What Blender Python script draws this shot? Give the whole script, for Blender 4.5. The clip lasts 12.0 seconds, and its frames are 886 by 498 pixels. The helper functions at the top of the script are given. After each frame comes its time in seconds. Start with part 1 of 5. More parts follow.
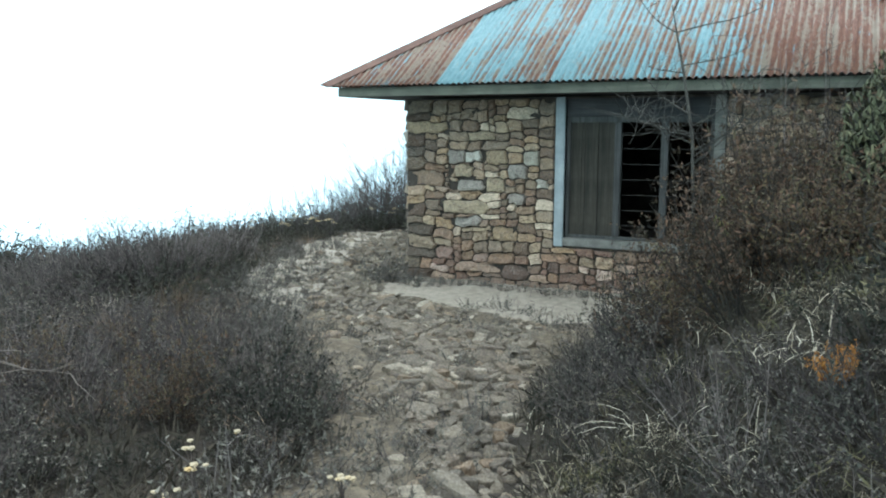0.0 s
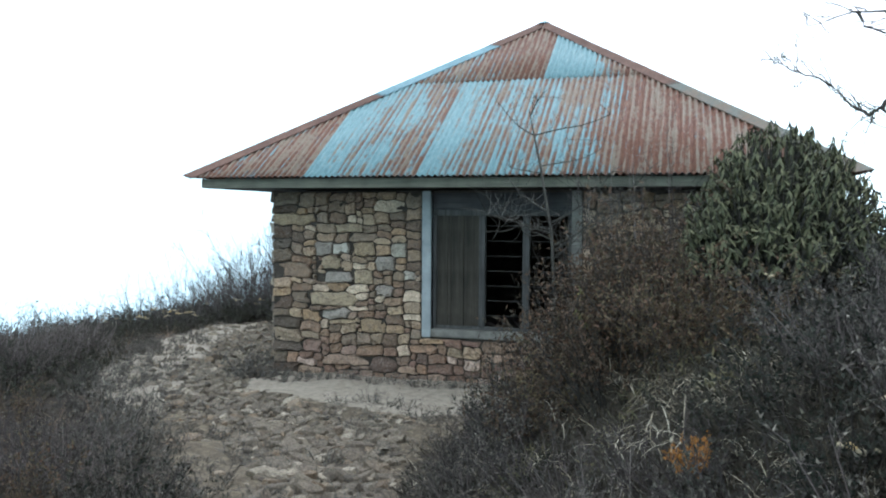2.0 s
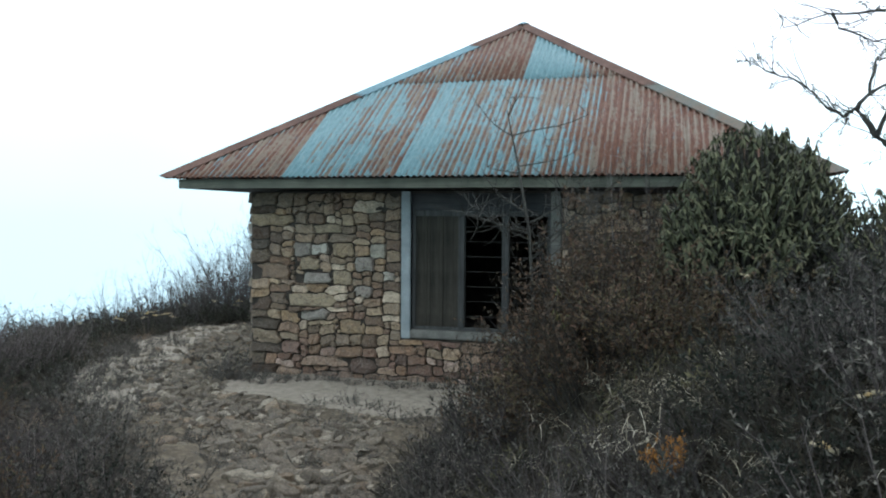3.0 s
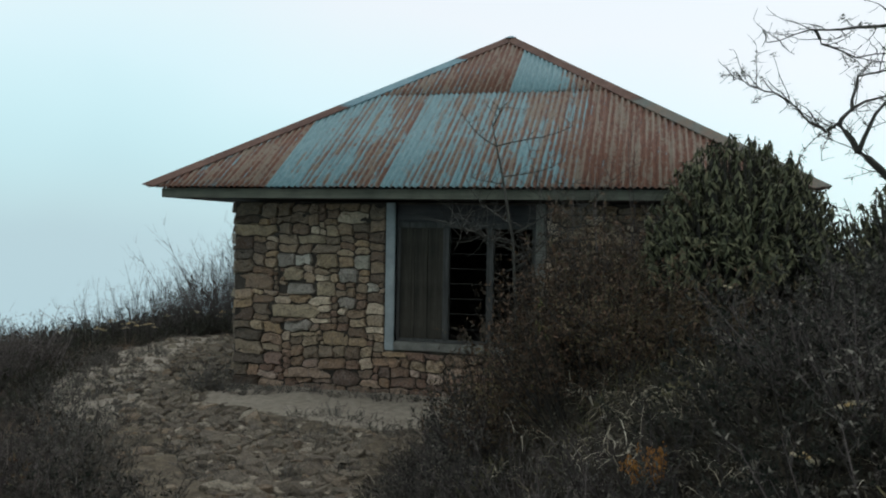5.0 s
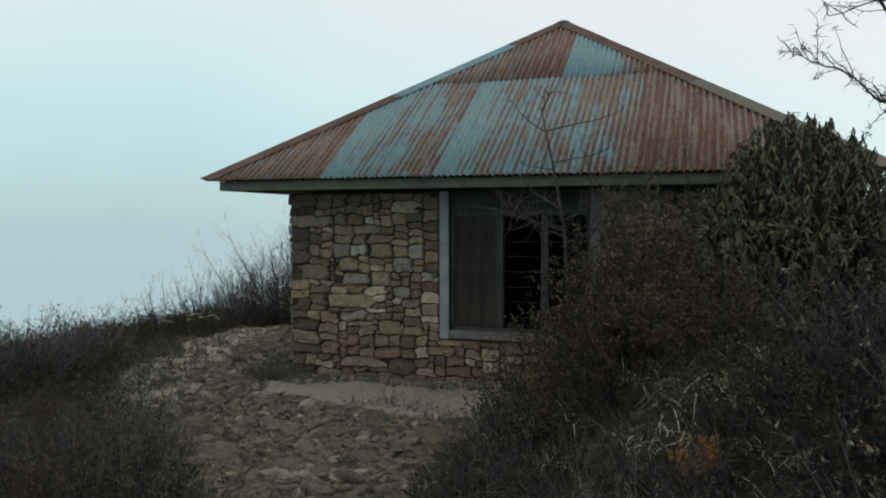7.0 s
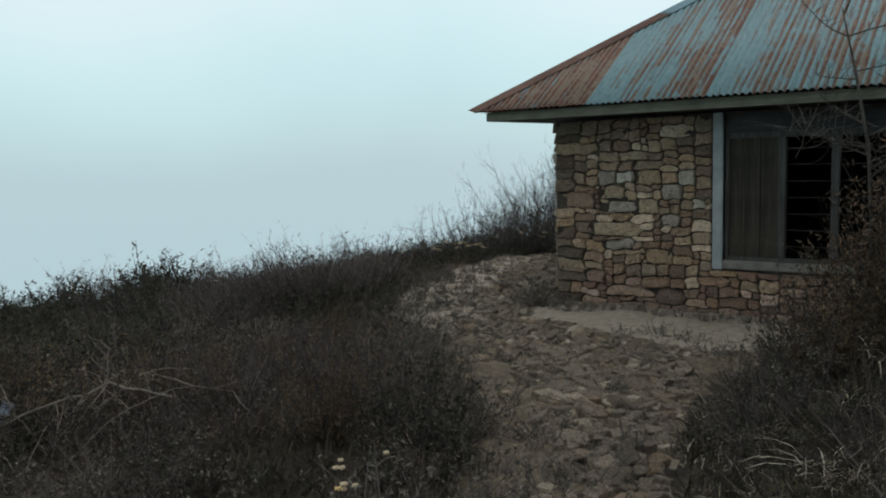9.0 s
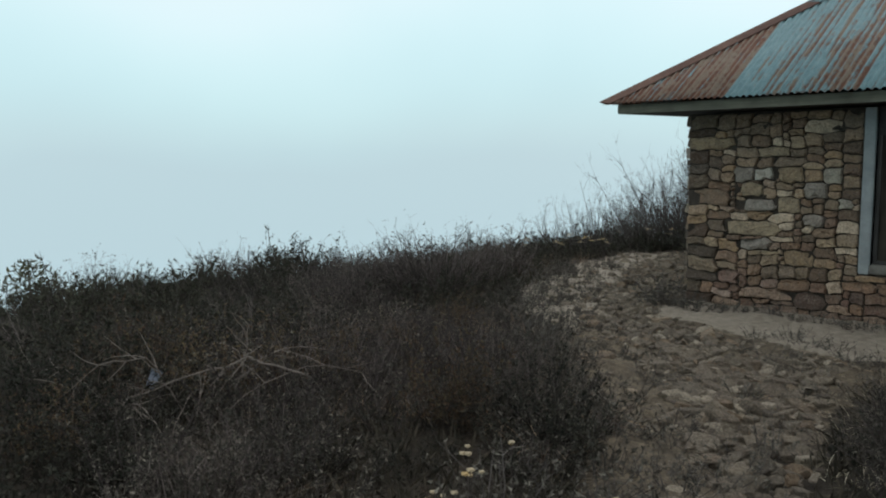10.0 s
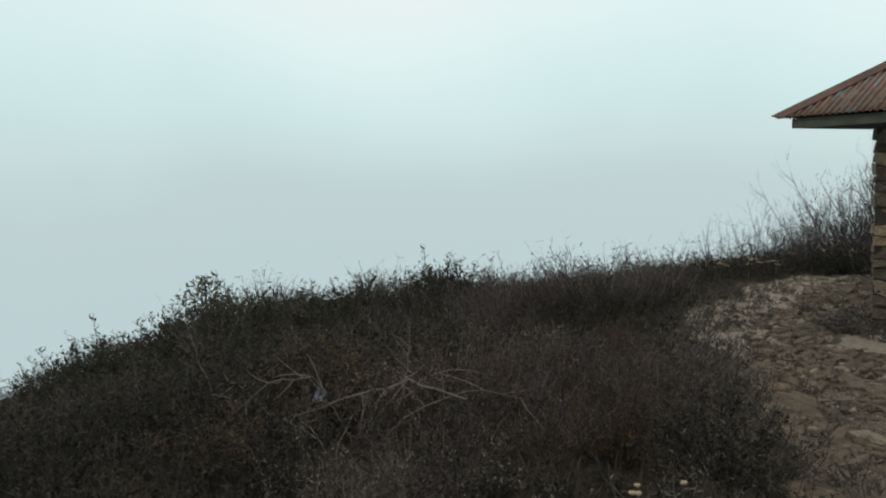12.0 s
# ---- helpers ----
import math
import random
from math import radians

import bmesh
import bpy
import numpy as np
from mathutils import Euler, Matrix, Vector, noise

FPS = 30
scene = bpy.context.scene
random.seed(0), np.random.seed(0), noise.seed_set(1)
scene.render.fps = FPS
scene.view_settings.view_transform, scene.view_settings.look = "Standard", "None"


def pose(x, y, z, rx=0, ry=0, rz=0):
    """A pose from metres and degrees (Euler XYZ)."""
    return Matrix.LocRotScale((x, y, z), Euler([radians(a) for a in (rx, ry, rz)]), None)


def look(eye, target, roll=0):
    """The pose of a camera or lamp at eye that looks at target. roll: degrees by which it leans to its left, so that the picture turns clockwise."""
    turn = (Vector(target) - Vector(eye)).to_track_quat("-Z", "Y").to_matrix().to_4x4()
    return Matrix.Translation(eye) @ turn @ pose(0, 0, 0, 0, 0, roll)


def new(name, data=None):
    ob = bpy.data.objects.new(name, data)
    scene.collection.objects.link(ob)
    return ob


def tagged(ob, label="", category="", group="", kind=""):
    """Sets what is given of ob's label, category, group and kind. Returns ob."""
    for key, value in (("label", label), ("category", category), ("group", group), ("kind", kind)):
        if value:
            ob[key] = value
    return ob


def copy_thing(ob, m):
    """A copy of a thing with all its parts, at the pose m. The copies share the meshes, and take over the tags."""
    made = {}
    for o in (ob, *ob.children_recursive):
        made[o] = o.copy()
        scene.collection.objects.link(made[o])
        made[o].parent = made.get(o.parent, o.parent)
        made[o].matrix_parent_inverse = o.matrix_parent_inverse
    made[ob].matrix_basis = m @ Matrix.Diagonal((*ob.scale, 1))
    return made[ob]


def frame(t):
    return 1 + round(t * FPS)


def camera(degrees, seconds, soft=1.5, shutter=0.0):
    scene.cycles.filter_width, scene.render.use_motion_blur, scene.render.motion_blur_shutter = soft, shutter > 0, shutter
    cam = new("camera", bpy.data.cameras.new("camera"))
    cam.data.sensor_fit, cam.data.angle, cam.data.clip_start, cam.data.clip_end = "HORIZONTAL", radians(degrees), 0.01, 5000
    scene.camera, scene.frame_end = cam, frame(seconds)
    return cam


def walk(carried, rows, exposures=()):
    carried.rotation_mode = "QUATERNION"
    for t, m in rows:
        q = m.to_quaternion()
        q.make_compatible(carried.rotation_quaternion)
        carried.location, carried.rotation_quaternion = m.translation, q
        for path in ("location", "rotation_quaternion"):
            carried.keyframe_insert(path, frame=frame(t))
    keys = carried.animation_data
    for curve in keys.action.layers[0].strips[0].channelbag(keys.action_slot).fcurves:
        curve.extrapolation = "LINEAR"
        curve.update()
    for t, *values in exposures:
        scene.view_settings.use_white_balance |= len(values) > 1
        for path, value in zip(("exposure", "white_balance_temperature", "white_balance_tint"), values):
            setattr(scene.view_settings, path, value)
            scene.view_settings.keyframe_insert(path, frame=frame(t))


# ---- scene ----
cam = camera(57.98, 12.0, soft=2.0)

# seconds, eye x, y, z, yaw (to the left), pitch (up), roll
PATH = [
    (0, 6.035, -8.874, 2.025, 25.87, -8.65, 0.03),
    (0.5, 6.023, -8.906, 2.044, 23.87, -7.64, 0.42),
    (1, 6.031, -8.894, 2.062, 20.17, -4.95, 0.79),
    (1.5, 6.032, -8.896, 2.084, 17.66, -1.44, 0.79),
    (2, 6.035, -8.876, 2.086, 16.43, -2.40, 0.36),
    (2.5, 6.038, -8.865, 2.087, 15.14, -4.41, 0.56),
    (3, 6.054, -8.845, 2.081, 15.10, -2.32, 0.37),
    (3.5, 6.088, -8.830, 2.065, 12.78, -1.37, 0.61),
    (3.7, 6.089, -8.819, 2.055, 13.58, -1.50, 0.75),
    (5.3, 6.069, -8.800, 2.049, 14.23, -1.25, 0.92),
    (5.5, 6.072, -8.791, 2.059, 14.24, -1.65, 0.78),
    (6, 6.091, -8.763, 2.048, 13.85, -2.08, 0.65),
    (6.5, 6.121, -8.746, 2.029, 17.50, -2.86, -0.39),
    (6.7, 6.132, -8.753, 2.043, 17.70, -1.77, -0.11),
    (8.3, 6.040, -8.786, 2.006, 28.80, -5.70, -1.44),
    (8.5, 6.025, -8.796, 2.000, 31.03, -5.59, -1.61),
    (9, 6.018, -8.811, 2.001, 36.69, -6.70, -1.81),
    (9.5, 5.997, -8.814, 1.986, 41.16, -6.66, -2.03),
    (10, 5.958, -8.851, 1.984, 45.23, -7.04, -0.74),
    (10.5, 5.920, -8.896, 1.993, 50.18, -6.03, -0.72),
    (11, 5.878, -8.924, 1.999, 52.87, -4.35, -1.68),
    (11.5, 5.862, -8.890, 2.002, 58.34, -5.95, -1.92),
    (12, 5.848, -8.836, 2.008, 56.07, -5.50, -1.56),
]
EXPOSURES = [(0.0, 1.42, 5600, 1), (1.0, 1.36, 5600, 4), (2.0, 1.08, 5600, 7), (2.5, 0.83, 5650, 6), (3.0, 0.66, 5700, 6), (3.7, 0.35, 5800, 6), (5.3, -0.28, 6150, 6), (6.7, -0.35, 6250, 6), (8.3, -0.4, 6300, 7), (9.5, -0.17, 6250, 9), (11.0, -0.15, 6250, 7), (12.0, -0.22, 6700, 11)]
walk(cam, [(t, pose(x, y, z, 90 + p, 0, w) @ pose(0, 0, 0, 0, 0, r)) for t, x, y, z, w, p, r in PATH], EXPOSURES)

# ---- world and light: a bright, even mist ----
world = bpy.data.worlds.new("mist")
scene.world = world
world.use_nodes = True
wn, wl = world.node_tree.nodes, world.node_tree.links
wn.clear()
w_out, w_mix = wn.new("ShaderNodeOutputWorld"), wn.new("ShaderNodeAddShader")
w_sky, w_bg1, w_bg2 = wn.new("ShaderNodeTexSky"), wn.new("ShaderNodeBackground"), wn.new("ShaderNodeBackground")
w_sky.sky_type, w_sky.sun_disc, w_sky.sun_elevation, w_sky.sun_rotation = "NISHITA", False, radians(40), radians(25)
w_bg1.inputs["Strength"].default_value = 0.012
w_tc, w_noise, w_ramp = wn.new("ShaderNodeTexCoord"), wn.new("ShaderNodeTexNoise"), wn.new("ShaderNodeValToRGB")
w_xyz, w_dot, w_pow, w_glow, w_drift, w_sum = wn.new("ShaderNodeSeparateXYZ"), wn.new("ShaderNodeVectorMath"), wn.new("ShaderNodeMath"), wn.new("ShaderNodeMath"), wn.new("ShaderNodeMath"), wn.new("ShaderNodeMath")
SUN_WAY = Vector((math.sin(radians(25)) * math.cos(radians(40)), math.cos(radians(25)) * math.cos(radians(40)), math.sin(radians(40))))
w_noise.inputs["Scale"].default_value, w_noise.inputs["Detail"].default_value, w_noise.inputs["Roughness"].default_value = 2.2, 3, 0.45
w_dot.operation, w_dot.inputs[1].default_value = "DOT_PRODUCT", SUN_WAY
w_pow.operation, w_pow.inputs[1].default_value, w_pow.use_clamp = "POWER", 3.0, True
w_glow.operation, w_glow.inputs[1].default_value = "MULTIPLY_ADD", 0.54
w_drift.operation, w_drift.inputs[1].default_value, w_drift.inputs[2].default_value = "MULTIPLY_ADD", 0.30, -0.15
w_sum.operation = "ADD"
w_dot2, w_pow2, w_thin = wn.new("ShaderNodeVectorMath"), wn.new("ShaderNodeMath"), wn.new("ShaderNodeMath")
THIN_WAY = Vector((-math.sin(radians(57)) * math.cos(radians(22)), math.cos(radians(57)) * math.cos(radians(22)), math.sin(radians(22))))
w_dot2.operation, w_dot2.inputs[1].default_value = "DOT_PRODUCT", THIN_WAY
w_pow2.operation, w_pow2.inputs[1].default_value, w_pow2.use_clamp = "POWER", 22.0, True
w_thin.operation, w_thin.inputs[1].default_value = "MULTIPLY_ADD", 0.2
stops = ((0.0, (0.56, 0.70, 0.745)), (0.13, (0.63, 0.86, 0.885)), (0.28, (0.80, 1.0, 1.0)), (0.52, (1.07, 1.03, 1.07)))
while len(w_ramp.color_ramp.elements) < len(stops):
    w_ramp.color_ramp.elements.new(0.5)
w_ramp.color_ramp.interpolation = "B_SPLINE"
for e, (p, c) in zip(w_ramp.color_ramp.elements, stops):
    e.position, e.color = p, (*c, 1)
for a, b in ((w_tc.outputs["Generated"], w_noise.inputs["Vector"]), (w_tc.outputs["Generated"], w_xyz.inputs[0]), (w_tc.outputs["Generated"], w_dot.inputs[0]), (w_dot.outputs["Value"], w_pow.inputs[0]),
             (w_pow.outputs[0], w_glow.inputs[0]), (w_xyz.outputs["Z"], w_glow.inputs[2]), (w_noise.outputs["Fac"], w_drift.inputs[0]), (w_glow.outputs[0], w_sum.inputs[0]), (w_drift.outputs[0], w_sum.inputs[1]),
             (w_tc.outputs["Generated"], w_dot2.inputs[0]), (w_dot2.outputs["Value"], w_pow2.inputs[0]), (w_pow2.outputs[0], w_thin.inputs[0]), (w_sum.outputs[0], w_thin.inputs[2]),
             (w_thin.outputs[0], w_ramp.inputs["Fac"])):
    wl.new(a, b)
wl.new(w_ramp.outputs["Color"], w_bg2.inputs["Color"])
wl.new(w_sky.outputs["Color"], w_bg1.inputs["Color"])
w_bg2.inputs["Strength"].default_value = 1.0
wl.new(w_bg1.outputs[0], w_mix.inputs[0])
wl.new(w_bg2.outputs[0], w_mix.inputs[1])
wl.new(w_mix.outputs[0], w_out.inputs["Surface"])

sun = new("sun", bpy.data.lights.new("sun", "SUN"))
sun.data.energy, sun.data.angle, sun.data.color = 0.5, radians(40), (1.0, 0.92, 0.82)
sun.matrix_world = look(SUN_WAY * 30, (0, 0, 0))


# ---- materials ----
class Nodes:
    """Short-hand to wire a node material."""

    def __init__(self, name, rough=0.9):
        self.mat = bpy.data.materials.new(name)
        self.mat.use_nodes = True
        self.n, self.l = self.mat.node_tree.nodes, self.mat.node_tree.links
        self.bsdf = self.n["Principled BSDF"]
        self.bsdf.inputs["Roughness"].default_value = rough
        self.bsdf.inputs["Specular IOR Level"].default_value = 0.25
        self.tc = self.n.new("ShaderNodeTexCoord")

    def coords(self, scale=(1, 1, 1), kind="Object"):
        m = self.n.new("ShaderNodeMapping")
        m.inputs["Scale"].default_value = scale
        self.l.new(self.tc.outputs[kind], m.inputs["Vector"])
        return m.outputs["Vector"]

    def noise(self, vec, scale, detail=5, rough=0.6, dist=0.0):
        t = self.n.new("ShaderNodeTexNoise")
        for k, v in (("Scale", scale), ("Detail", detail), ("Roughness", rough), ("Distortion", dist)):
            t.inputs[k].default_value = v
        self.l.new(vec, t.inputs["Vector"])
        return t.outputs["Fac"]

    def ramp(self, fac, stops):
        r = self.n.new("ShaderNodeValToRGB")
        while len(r.color_ramp.elements) < len(stops):
            r.color_ramp.elements.new(0.5)
        for e, (p, c) in zip(r.color_ramp.elements, stops):
            e.position, e.color = p, (*c, 1) if len(c) == 3 else c
        self.l.new(fac, r.inputs["Fac"])
        return r.outputs["Color"]

    def mix(self, fac, a, b, how="MIX"):
        m = self.n.new("ShaderNodeMix")
        m.data_type, m.blend_type = "RGBA", how
        for s, v in ((m.inputs[0], fac), (m.inputs[6], a), (m.inputs[7], b)):
            if hasattr(v, "is_linked"):
                self.l.new(v, s)
            elif isinstance(v, (int, float)):
                s.default_value = v
            else:
                s.default_value = (*v, 1)
        return m.outputs[2]

    def math(self, op, a, b):
        m = self.n.new("ShaderNodeMath")
        m.operation = op
        for s, v in zip(m.inputs, (a, b)):
            if hasattr(v, "is_linked"):
                self.l.new(v, s)
            else:
                s.default_value = v
        return m.outputs[0]

    def random(self, kind="object"):
        if kind == "object":
            return self.n.new("ShaderNodeObjectInfo").outputs["Random"]
        return self.n.new("ShaderNodeNewGeometry").outputs["Random Per Island"]

    def colour(self, col):
        self.l.new(col, self.bsdf.inputs["Base Color"])
        return self

    def bump(self, fac, strength=0.4, distance=0.01):
        b = self.n.new("ShaderNodeBump")
        b.inputs["Strength"].default_value, b.inputs["Distance"].default_value = strength, distance
        self.l.new(fac, b.inputs["Height"])
        self.l.new(b.outputs["Normal"], self.bsdf.inputs["Normal"])
        return self


def stone_material(name, island=False, tint=(1, 1, 1), stops=None):
    m = Nodes(name, 0.92)
    rnd = m.random("island" if island else "object")
    cols = [(0.0, (0.09, 0.075, 0.062)), (0.14, (0.18, 0.13, 0.095)), (0.3, (0.18, 0.158, 0.13)), (0.44, (0.27, 0.205, 0.135)), (0.56, (0.11, 0.093, 0.078)),
            (0.7, (0.32, 0.27, 0.20)), (0.84, (0.16, 0.115, 0.092)), (0.95, (0.42, 0.375, 0.31))]
    cols = stops or cols
    base = m.ramp(rnd, [(p, tuple(a * b for a, b in zip(c, tint))) for p, c in cols])
    v = m.coords(kind="Object")
    if not island:
        shift = m.n.new("ShaderNodeVectorMath")
        shift.operation = "MULTIPLY_ADD"
        m.l.new(rnd, shift.inputs[0])
        shift.inputs[1].default_value = (37.0, 53.0, 71.0)
        m.l.new(v, shift.inputs[2])
        v = shift.outputs["Vector"]
    big, fine = m.noise(v, 11, 4, 0.65, 0.6), m.noise(v, 55, 6, 0.75)
    vein = m.noise(v, 24, 3, 0.6, 1.5)
    col = m.mix(m.ramp(big, [(0.42, (0, 0, 0)), (0.68, (1, 1, 1))]), base, m.mix(0.55, base, (0.11, 0.09, 0.075)))
    col = m.mix(m.ramp(vein, [(0.5, (0, 0, 0)), (0.72, (0.55, 0.55, 0.55))]), col, m.mix(0.5, base, (0.42, 0.38, 0.32)))
    col = m.mix(0.75, col, m.ramp(fine, [(0.32, (0.35, 0.33, 0.32)), (0.52, (1, 1, 1)), (0.7, (1.6, 1.55, 1.45))]), "MULTIPLY")
    return m.colour(col).bump(m.math("ADD", fine, m.math("MULTIPLY", big, 1.5)), 1.0, 0.02).mat


def roof_material(name):
    """Corrugated iron with blue-grey paint; the sheets carry how much of the paint is gone."""
    m = Nodes(name, 0.62)
    v = m.coords((1, 1, 1))
    lost = m.n.new("ShaderNodeAttribute")
    lost.attribute_name = "paint_lost"
    streak = m.noise(m.coords((13.2, 0.75, 1)), 1.0, 3, 0.55)
    fine = m.noise(m.coords((34, 5.5, 1)), 1.0, 5, 0.7)
    blotch = m.noise(v, 1.7, 5, 0.62)
    spots = m.noise(m.coords((16, 9, 1)), 1.0, 4, 0.7)
    grain = m.noise(v, 60, 5, 0.7)
    s = m.math("ADD", m.math("MULTIPLY", streak, 0.72), m.math("MULTIPLY", blotch, 0.34))
    s = m.math("ADD", s, m.math("MULTIPLY", fine, 0.36))
    s = m.math("ADD", s, m.math("MULTIPLY", spots, 0.30))
    xyz = m.n.new("ShaderNodeSeparateXYZ")
    m.l.new(m.tc.outputs["Object"], xyz.inputs[0])
    # Rust gathers in the valleys; it also paints in the shading of the corrugations.
    valley = m.math("SINE", m.math("ADD", m.math("MULTIPLY", xyz.outputs["X"], 2 * math.pi / 0.0762), -math.pi / 2), 0.0)
    s = m.math("ADD", s, m.math("MULTIPLY", valley, 0.055))
    s = m.math("ADD", s, m.math("MULTIPLY", lost.outputs["Fac"], 0.55))
    mask = m.ramp(m.math("ADD", s, -0.595), [(0.455, (0, 0, 0)), (0.565, (1, 1, 1))])
    paint = m.ramp(fine, [(0.3, (0.14, 0.225, 0.242)), (0.55, (0.20, 0.315, 0.332)), (0.8, (0.34, 0.40, 0.385))])
    iron = m.ramp(fine, [(0.25, (0.06, 0.032, 0.024)), (0.45, (0.13, 0.058, 0.038)), (0.62, (0.175, 0.088, 0.056)), (0.8, (0.25, 0.195, 0.145))])
    pale = m.ramp(m.math("ADD", m.math("MULTIPLY", spots, 0.5), m.math("MULTIPLY", streak, 0.5)), [(0.5, (0, 0, 0)), (0.66, (0.7, 0.7, 0.7))])
    iron = m.mix(pale, iron, (0.27, 0.26, 0.205))
    # Pale streaks, stronger on the ridges to paint in the light they catch.
    ridge_light = m.ramp(m.math("SUBTRACT", m.math("ADD", m.math("MULTIPLY", streak, 1.3), m.math("MULTIPLY", spots, 0.5)), m.math("MULTIPLY", valley, 0.12)), [(0.92, (0, 0, 0)), (1.12, (0.6, 0.6, 0.6))])
    iron = m.mix(ridge_light, iron, (0.225, 0.19, 0.145))
    col = m.mix(mask, paint, iron)
    col = m.mix(0.5, col, m.ramp(grain, [(0.3, (0.55, 0.55, 0.55)), (0.7, (1.15, 1.15, 1.15))]), "MULTIPLY")
    m.bsdf.inputs["Metallic"].default_value = 0.1
    return m.colour(col).bump(grain, 0.2, 0.003).mat


def wood_material(name, dark, light, scale=(30, 30, 1.2)):
    m = Nodes(name, 0.85)
    grain, stain = m.noise(m.coords(scale), 1.0, 5, 0.65, 0.3), m.noise(m.coords(), 2.4, 4)
    col = m.ramp(grain, [(0.3, dark), (0.7, light)])
    col = m.mix(m.ramp(stain, [(0.4, (0, 0, 0)), (0.75, (0.7, 0.7, 0.7))]), col, tuple(0.5 * c for c in dark))
    return m.colour(col).bump(grain, 0.4, 0.004).mat


def mottled(name, a, b, scale, rough=0.9, bump=0.4, depth=0.01, third=None):
    m = Nodes(name, rough)
    big, fine = m.noise(m.coords(), scale, 5), m.noise(m.coords(), scale * 9, 5, 0.7)
    col = m.ramp(big, [(0.32, a), (0.68, b)])
    col = m.mix(m.ramp(fine, [(0.45, (0, 0, 0)), (0.7, (0.6, 0.6, 0.6))]), col, third or tuple(0.6 * c for c in a))
    return m.colour(col).bump(m.math("ADD", fine, big), bump, depth).mat


def plant_material(name, stops, sheen=0.85):
    """Plants: a colour for each plant, and one for each twig or leaf of it."""
    m = Nodes(name, sheen)
    mixed = m.math("ADD", m.math("MULTIPLY", m.random("island"), 0.47), m.math("MULTIPLY", m.random("object"), 0.53))
    col = m.ramp(mixed, stops)
    col = m.mix(0.4, col, m.ramp(m.noise(m.coords(), 30, 3), [(0.3, (0.6, 0.6, 0.6)), (0.7, (1.15, 1.15, 1.15))]), "MULTIPLY")
    return m.colour(col).mat


M_STONE = stone_material("rubble_stone", False, (1.58, 1.44, 1.27))
M_STONE_DARK = stone_material("dark_stone", False, (0.6, 0.56, 0.52))
M_STONE_BROWN = stone_material("brown_stone", False, (1.2, 1.15, 1.1), [(0.0, (0.19, 0.14, 0.10)), (1.0, (0.23, 0.17, 0.12))])
M_STONE_RED = stone_material("reddish_stone", False, (1.35, 1.15, 1.1))
M_STONE_PALE = stone_material("pale_stone", False, (1.1, 1.1, 1.05), [(0.0, (0.36, 0.33, 0.27)), (0.5, (0.46, 0.44, 0.39)), (1.0, (0.40, 0.36, 0.30))])
M_STONE_OCHRE = stone_material("ochre_stone", False, (1.3, 1.25, 1.2), [(0.0, (0.26, 0.205, 0.13)), (0.5, (0.31, 0.26, 0.18)), (1.0, (0.25, 0.19, 0.12))])
M_STONE_GREY = stone_material("grey_stone", False, (1.3, 1.3, 1.3), [(0.0, (0.20, 0.177, 0.147)), (0.5, (0.26, 0.235, 0.20)), (1.0, (0.23, 0.20, 0.165))])
M_STONE_JOINED = stone_material("rubble_stone_far", True)
SLATE = [(0.0, (0.085, 0.074, 0.060)), (0.2, (0.185, 0.160, 0.125)), (0.4, (0.12, 0.10, 0.077)), (0.55, (0.22, 0.192, 0.15)), (0.75, (0.145, 0.128, 0.105)), (0.87, (0.215, 0.158, 0.105)), (0.95, (0.33, 0.295, 0.235))]
M_SLAB = stone_material("path_stone", False, (1.13, 1.11, 1.07), SLATE)
M_SLAB_JOINED = stone_material("path_stone_small", True, (1.1, 1.08, 1.03), SLATE)
M_MORTAR = mottled("mortar", (0.03, 0.025, 0.02), (0.075, 0.063, 0.05), 7)
M_ROOF = roof_material("roof_iron")
M_CAP = {"rusty": mottled("cap_rusty", (0.085, 0.046, 0.035), (0.16, 0.092, 0.066), 3, 0.7, 0.2, 0.003), "painted": mottled("cap_painted", (0.13, 0.22, 0.25), (0.20, 0.30, 0.33), 3, 0.6, 0.2, 0.003),
         "mixed": mottled("cap_mixed", (0.13, 0.145, 0.13), (0.17, 0.12, 0.085), 3, 0.7, 0.2, 0.003)}
M_FASCIA = wood_material("weathered_board", (0.11, 0.11, 0.085), (0.22, 0.21, 0.16), (1.2, 30, 30))
M_SOFFIT = wood_material("dark_board", (0.035, 0.032, 0.028), (0.07, 0.062, 0.052), (1.5, 30, 30))
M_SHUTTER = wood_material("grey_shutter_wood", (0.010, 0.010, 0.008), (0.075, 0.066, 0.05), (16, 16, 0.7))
M_FRAME = wood_material("frame_wood", (0.035, 0.036, 0.034), (0.10, 0.098, 0.092))
M_LINTEL = wood_material("lintel_wood", (0.035, 0.036, 0.038), (0.075, 0.072, 0.07), (1.2, 30, 30))
M_CONCRETE = mottled("painted_concrete", (0.22, 0.25, 0.255), (0.34, 0.375, 0.375), 5, 0.85, 0.3, 0.006, (0.24, 0.25, 0.24))
M_SILL = mottled("worn_sill", (0.11, 0.108, 0.095), (0.22, 0.215, 0.19), 6, 0.9, 0.6, 0.015, (0.12, 0.11, 0.09))
M_PLASTER = mottled("inner_plaster", (0.16, 0.15, 0.13), (0.24, 0.22, 0.19), 2)
M_BAR = mottled("iron_bar", (0.03, 0.028, 0.026), (0.055, 0.05, 0.046), 20, 0.8)
TWIG = [(0.0, (0.02, 0.017, 0.016)), (0.4, (0.052, 0.043, 0.040)), (0.62, (0.09, 0.074, 0.068)), (0.82, (0.155, 0.132, 0.12)), (1.0, (0.29, 0.26, 0.235))]
M_TWIG = plant_material("dry_twig", TWIG)
